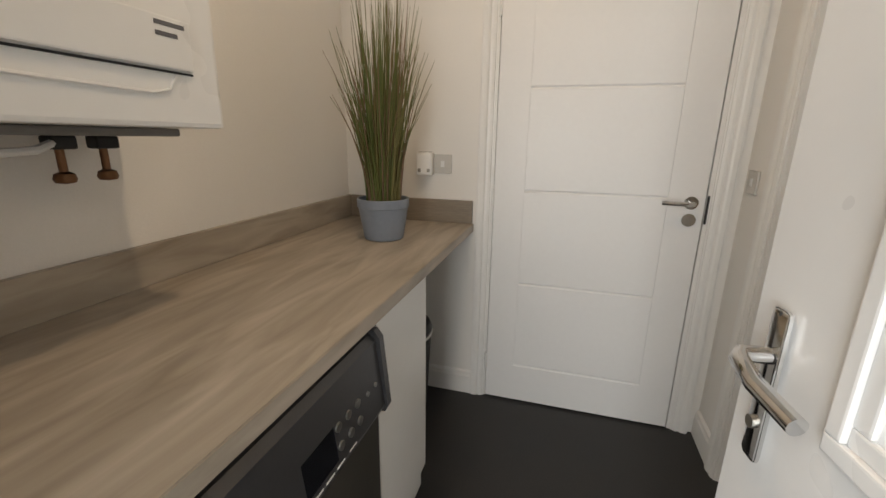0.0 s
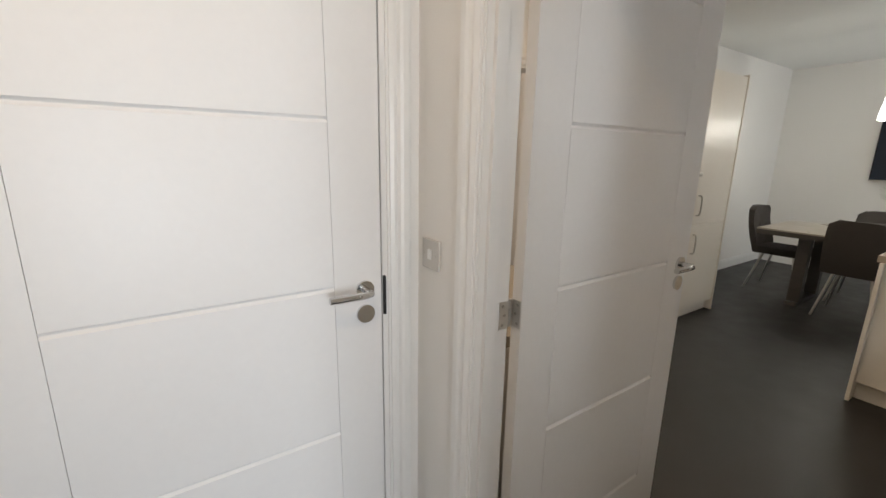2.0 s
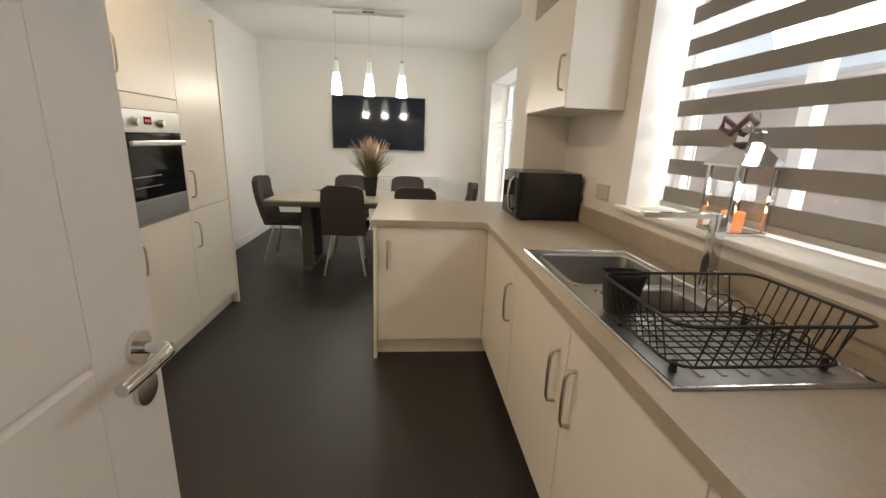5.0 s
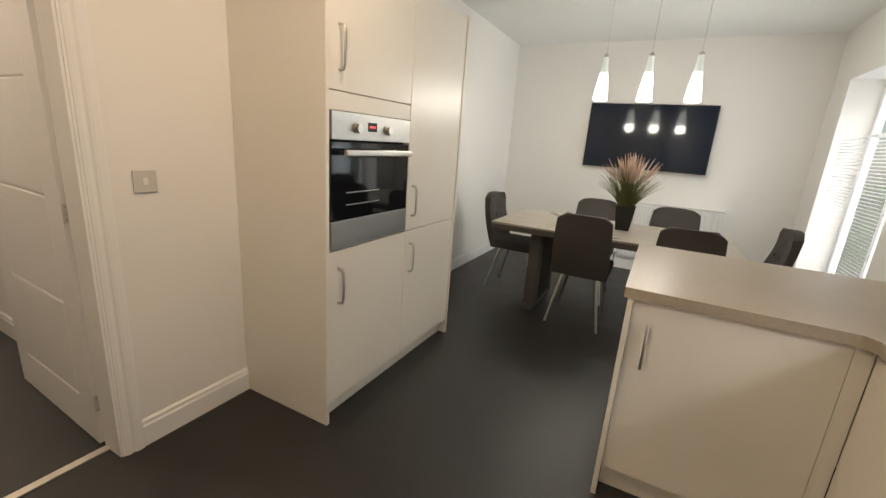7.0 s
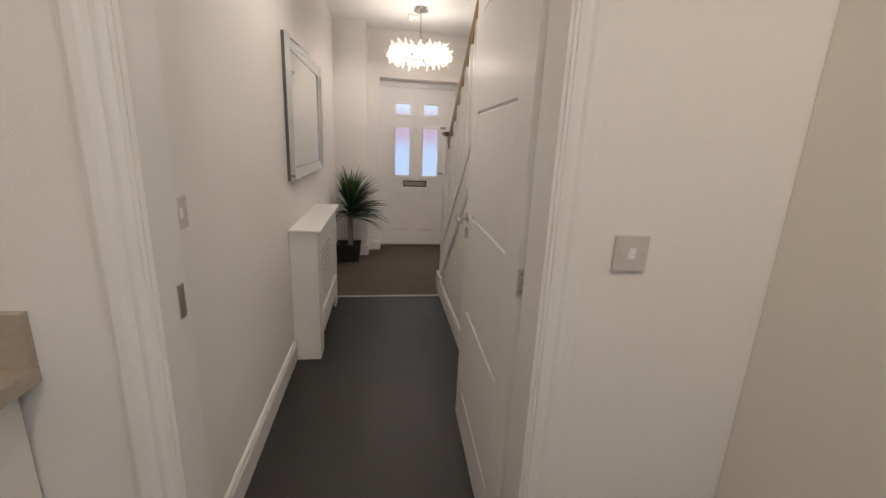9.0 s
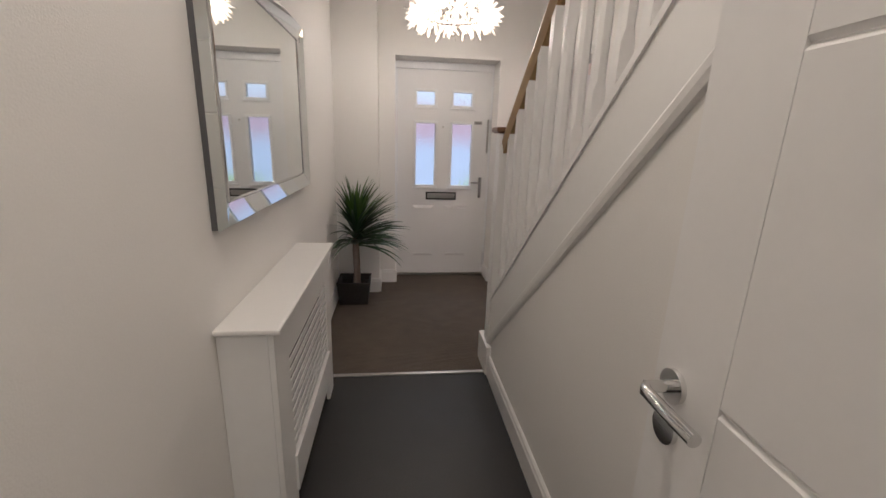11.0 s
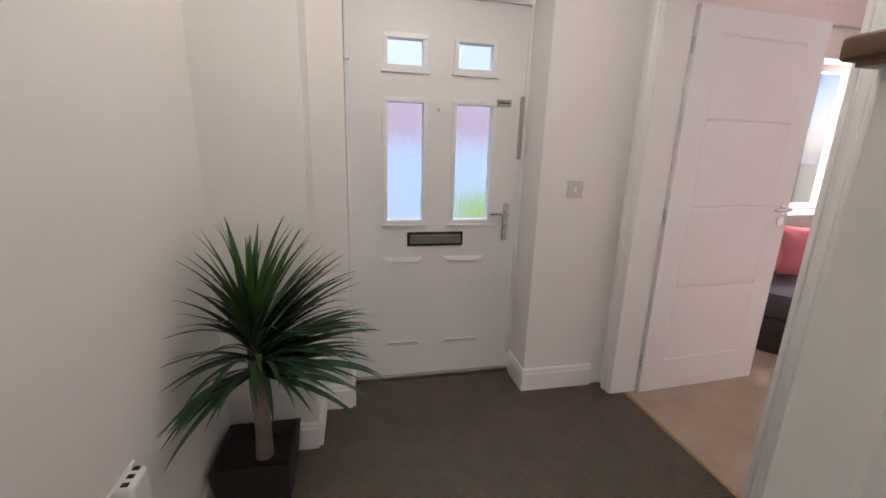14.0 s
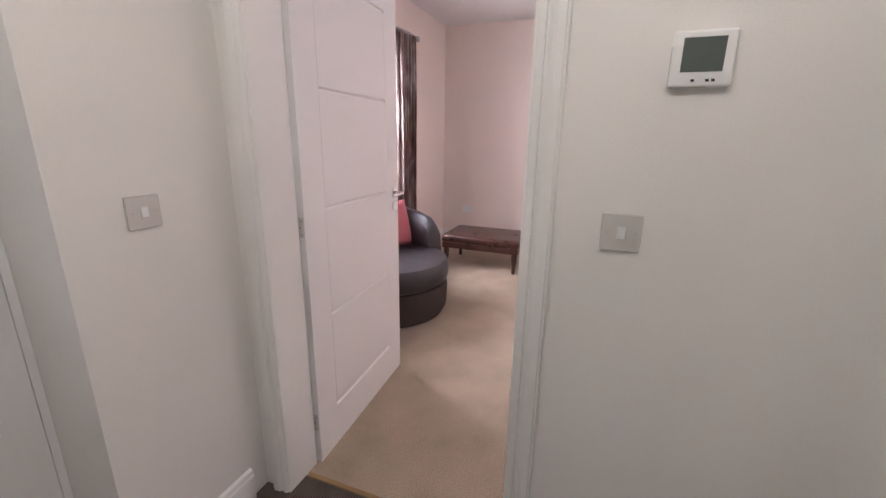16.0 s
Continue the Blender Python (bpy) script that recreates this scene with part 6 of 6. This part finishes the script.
# ---- living room ----
def swivel_chair():
    cx, cy, r = 5.87, 7.985, 0.46
    t = thing("round_armchair", "round dark grey leather swivel armchair", "armchair", (cx, cy, 0.006))
    part("base", lathe([(0.40, 0.007), (0.425, 0.02), (0.455, 0.08), (0.460, 0.22), (0.452, 0.262), (0.44, 0.268), (0.0, 0.268)], (cx, cy, 0), 48), mat("chair_fabric_brown", (0.050, 0.034, 0.030), 0.85, vary=0.25, grain=260, bump=0.08), t, "dark brown upholstered base", smooth=True)
    part("seat_cushion", lathe([(0.0, 0.27), (0.43, 0.27), (0.455, 0.285), (0.468, 0.33), (0.466, 0.40), (0.445, 0.438), (0.38, 0.455), (0.0, 0.468)], (cx, cy, 0), 48), LEATHER, t, "dark grey leather seat", smooth=True)
    bm = bmesh.new()
    rows = []
    for i in range(41):
        a = radians(-38 + 235 * i / 40)
        u = abs(i / 20 - 1)
        h = 0.80 - 0.14 * u**2.2
        e = 0.05 * max(0, (u - 0.9) / 0.1) ** 2
        ring = []
        for rr, z in ((r - 0.01, 0.30), (r + 0.015, 0.45), (r + 0.005, h - 0.05), (r - 0.03, h), (r - 0.075, h), (r - 0.115, h - 0.05), (r - 0.12, 0.46), (r - 0.10, 0.30)):
            ring.append(bm.verts.new((cx + rr * math.cos(a), cy + rr * math.sin(a), z - e)))
        rows.append(ring)
    for p, q in zip(rows, rows[1:]):
        for j in range(8):
            bm.faces.new((p[j], p[(j + 1) % 8], q[(j + 1) % 8], q[j]))
    bm.faces.new(rows[0]), bm.faces.new(rows[-1][::-1])
    part("backrest", bm, LEATHER, t, "curved wrap-around back", smooth=True)


swivel_chair()
PINKC = mat("cushion_pink", (0.55, 0.16, 0.18), 0.85, vary=0.12, grain=220, bump=0.06)


def cushion(x, y, z, turn, tilt, size):
    t = thing("scatter_cushion", "plump coral pink scatter cushion on the armchair", "cushion", (x, y, z), "pink cushions")
    bm = bmesh.new()
    g = [[None] * 13 for _ in range(13)], [[None] * 13 for _ in range(13)]
    for s, grid in ((1, g[0]), (-1, g[1])):
        for i in range(13):
            for j in range(13):
                u, v = i / 6 - 1, j / 6 - 1
                puff = max(0.0, (1 - abs(u) ** 2.5) * (1 - abs(v) ** 2.5)) ** 0.55
                pin = 1 - 0.06 * (1 - u * u) * (abs(v) > 0.9) - 0.06 * (1 - v * v) * (abs(u) > 0.9)
                grid[i][j] = bm.verts.new((u * size * pin, s * (0.065 * puff), v * size * pin))
        for i in range(12):
            for j in range(12):
                bm.faces.new((grid[i][j], grid[i + 1][j], grid[i + 1][j + 1], grid[i][j + 1]))
    bmesh.ops.remove_doubles(bm, verts=bm.verts, dist=1e-4)
    SHIFT[t] = Vector((0, 0, 0))
    part("cover", bm, PINKC, t, smooth=True)
    t.matrix_basis = pose(x, y, z, tilt, 0, turn)


cushion(6.07, 8.06, 0.640, -20, -16, 0.19)
cushion(5.80, 8.12, 0.640, 20, -16, 0.17)


def footstool():
    t = thing("footstool", "long dark brown leather footstool on turned legs", "footstool", (7.56, 7.6, 0.006))
    brown = mat("leather_oxblood", (0.050, 0.020, 0.014), 0.30, vary=0.5, grain=22, bump=0.05, large=8)
    part("frame", box(7.29, 7.83, 7.20, 8.00, 0.215, 0.276, 0.008), brown, t)
    bm = box(7.28, 7.84, 7.19, 8.01, 0.275, 0.355, 0.035, seg=4)
    part("padded_top", bm, brown, t, "padded patterned leather top", smooth=True)
    for x in (7.325, 7.795):
        for y in (7.24, 7.96):
            part("leg", lathe([(0.014, 0.0065), (0.020, 0.03), (0.016, 0.06), (0.026, 0.14), (0.030, 0.18), (0.026, 0.216)], (x, y, 0), 16), mat("leg_dark_wood", (0.04, 0.018, 0.012), 0.35, vary=0.2, grain=60, bump=0.01), t, smooth=True)
    t.location.x -= 0.24


footstool()


def curtain():
    t = thing("curtain", "shimmering brown and silver pleated curtain", "curtain", (7.03, 8.38, 0.1))
    bm = bmesh.new()
    n, rows = 90, []
    for zz in (2.27, 2.22, 1.7, 1.1, 0.5, 0.12):
        ring = []
        for i in range(n + 1):
            u = i / n
            a = u * math.tau * 7.5
            d = 0.030 + 0.012 * math.sin(2.3 * u * math.pi + zz)
            ring.append(bm.verts.new((6.84 + 0.37 * u + 0.012 * math.sin(a * 2 + zz), 8.385 + d * math.sin(a + 0.25 * math.sin(3 * zz)), zz)))
        rows.append(ring)
    for p, q in zip(rows, rows[1:]):
        for i in range(n):
            bm.faces.new((p[i], p[i + 1], q[i + 1], q[i]))
    m = ramp_colour(mat("curtain_damask", (0.2, 0.15, 0.13), 0.38, 0.25, grain=200, bump=0.03), [(0.36, (0.13, 0.085, 0.072)), (0.50, (0.23, 0.165, 0.145)), (0.64, (0.46, 0.40, 0.37))], 4, (2, 2, 0.7), 4, 1.0)
    ob = part("cloth", bm, m, t, "brown damask cloth with silvery bands", smooth=True)
    s = ob.modifiers.new("thick", "SOLIDIFY")
    s.thickness = 0.003
    t = thing("curtain_pole", "dark metal curtain pole with finial", "curtain pole", (6.2, 8.38, 2.3))
    part("pole", tube([(5.1, 8.385, 2.275), (7.26, 8.385, 2.275)], 0.012, seg=12), STEEL, t, smooth=True)
    part("finial", lathe([(0.0, -0.03), (0.022, -0.02), (0.026, 0.0), (0.020, 0.022), (0.0, 0.03)], (7.28, 8.385, 2.275), 16), STEEL, t, smooth=True)
    part("bracket", box(7.225, 7.240, 8.385, 8.469, 2.262, 2.288), STEEL, t)
    for k in range(8):
        x = 6.86 + 0.047 * k
        part("eyelet", tube([(x, 8.385 + 0.02 * math.cos(a), 2.275 + 0.02 * math.sin(a)) for a in [j * math.tau / 12 for j in range(12)]], 0.004, closed=True, seg=6), STEEL, t, smooth=True)


curtain()
plate("wall_socket", "white double socket in the living room", (8.280, 8.12, 0.42), "x-", 0.146, 0.086, 0, PLASTW)

# ---- outside ----
part("ground", box(-60, 70, -60, 80, -0.35, -0.18), GRASS, None, "rough lawn and ground outside", kind="structure", category="ground")
part("pavement", box(2.0, 3.9, 8.2, 14.0, -0.18, -0.10, 0.01), PAVING, None, "grey paved front path", kind="structure", category="pavement")
part("patio", box(-2.0, 9.5, -4.2, -0.45, -0.18, -0.06, 0.01), PAVING, None, "grey paved patio behind the house", kind="structure", category="pavement")


def house(x0, x1, y0, y1, face, label):
    t = thing("brick_house", label, "house", ((x0 + x1) / 2, (y0 + y1) / 2, -0.18), "neighbouring houses")
    part("wall", box(x0, x1, y0, y1, -0.18, 5.0), BRICK, t)
    mid = (y0 + y1) / 2
    part("roof", prism([(y0 - 0.4, 4.95), (y1 + 0.4, 4.95), (mid, 7.6)], "x", x0 - 0.3, x1 + 0.3), mat("roof_tiles", (0.14, 0.07, 0.05), 0.9, vary=0.25, grain=14, bump=0.1), t)
    yf = y0 if face < 0 else y1
    for x in (x0 + 1.5, x0 + 4.0, x0 + 6.5):
        for z in (0.9, 3.2):
            w = part("window", box(x - 0.6, x + 0.6, yf + face * 0.02, yf + face * 0.08, z, z + 1.2), UPVC, t)
            part("pane", box(x - 0.52, x + 0.52, yf + face * 0.08, yf + face * 0.09, z + 0.08, z + 1.12), BLACKG, w)


# Added self-lit sheet; its emission stands in for daylight on street and lawn.
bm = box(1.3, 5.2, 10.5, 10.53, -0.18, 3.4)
view = bpy.data.materials.new("street_glow")
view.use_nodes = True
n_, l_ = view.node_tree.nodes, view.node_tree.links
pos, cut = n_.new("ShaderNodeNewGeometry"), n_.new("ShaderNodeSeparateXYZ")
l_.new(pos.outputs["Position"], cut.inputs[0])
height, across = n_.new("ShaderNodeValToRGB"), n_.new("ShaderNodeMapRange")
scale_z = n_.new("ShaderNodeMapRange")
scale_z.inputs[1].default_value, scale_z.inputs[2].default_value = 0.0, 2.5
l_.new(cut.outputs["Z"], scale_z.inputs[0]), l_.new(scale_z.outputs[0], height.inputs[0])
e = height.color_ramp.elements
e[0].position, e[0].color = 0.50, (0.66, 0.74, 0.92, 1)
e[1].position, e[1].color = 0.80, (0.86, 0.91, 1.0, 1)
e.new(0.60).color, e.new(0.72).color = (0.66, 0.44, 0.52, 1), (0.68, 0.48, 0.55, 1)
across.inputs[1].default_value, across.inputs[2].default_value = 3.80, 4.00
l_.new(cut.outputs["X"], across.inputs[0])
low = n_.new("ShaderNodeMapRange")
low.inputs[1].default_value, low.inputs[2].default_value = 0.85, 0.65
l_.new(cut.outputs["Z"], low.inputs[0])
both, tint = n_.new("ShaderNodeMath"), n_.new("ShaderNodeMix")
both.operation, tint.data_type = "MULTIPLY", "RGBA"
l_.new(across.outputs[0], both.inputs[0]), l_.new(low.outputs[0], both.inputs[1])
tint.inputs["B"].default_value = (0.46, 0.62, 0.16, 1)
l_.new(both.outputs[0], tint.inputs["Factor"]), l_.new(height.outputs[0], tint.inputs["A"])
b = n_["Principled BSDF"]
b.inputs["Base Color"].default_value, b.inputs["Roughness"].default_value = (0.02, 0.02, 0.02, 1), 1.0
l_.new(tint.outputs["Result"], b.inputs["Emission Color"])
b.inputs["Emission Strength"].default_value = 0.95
part("backdrop", bm, view, None, "self-lit sheet coloured as daylit street, brick and lawn beyond the front door", kind="structure", category="backdrop")
house(-1.0, 8.0, 21.0, 28.0, -1, "red brick house across the road")
house(-2.0, 8.5, -18.0, -11.0, 1, "red brick house behind the garden")
t = thing("garden_wall", "pale orange brick garden wall behind the house", "garden wall", (3.5, -3.6, -0.06))
part("brickwork", box(-2.0, 9.5, -3.75, -3.52, -0.06, 2.25), mat("garden_brick", (0.52, 0.30, 0.20), 0.9, vary=0.2, grain=9, bump=0.06, large=2), t)
part("coping", box(-2.05, 9.55, -3.80, -3.47, 2.251, 2.31, 0.01), PAVING, t)
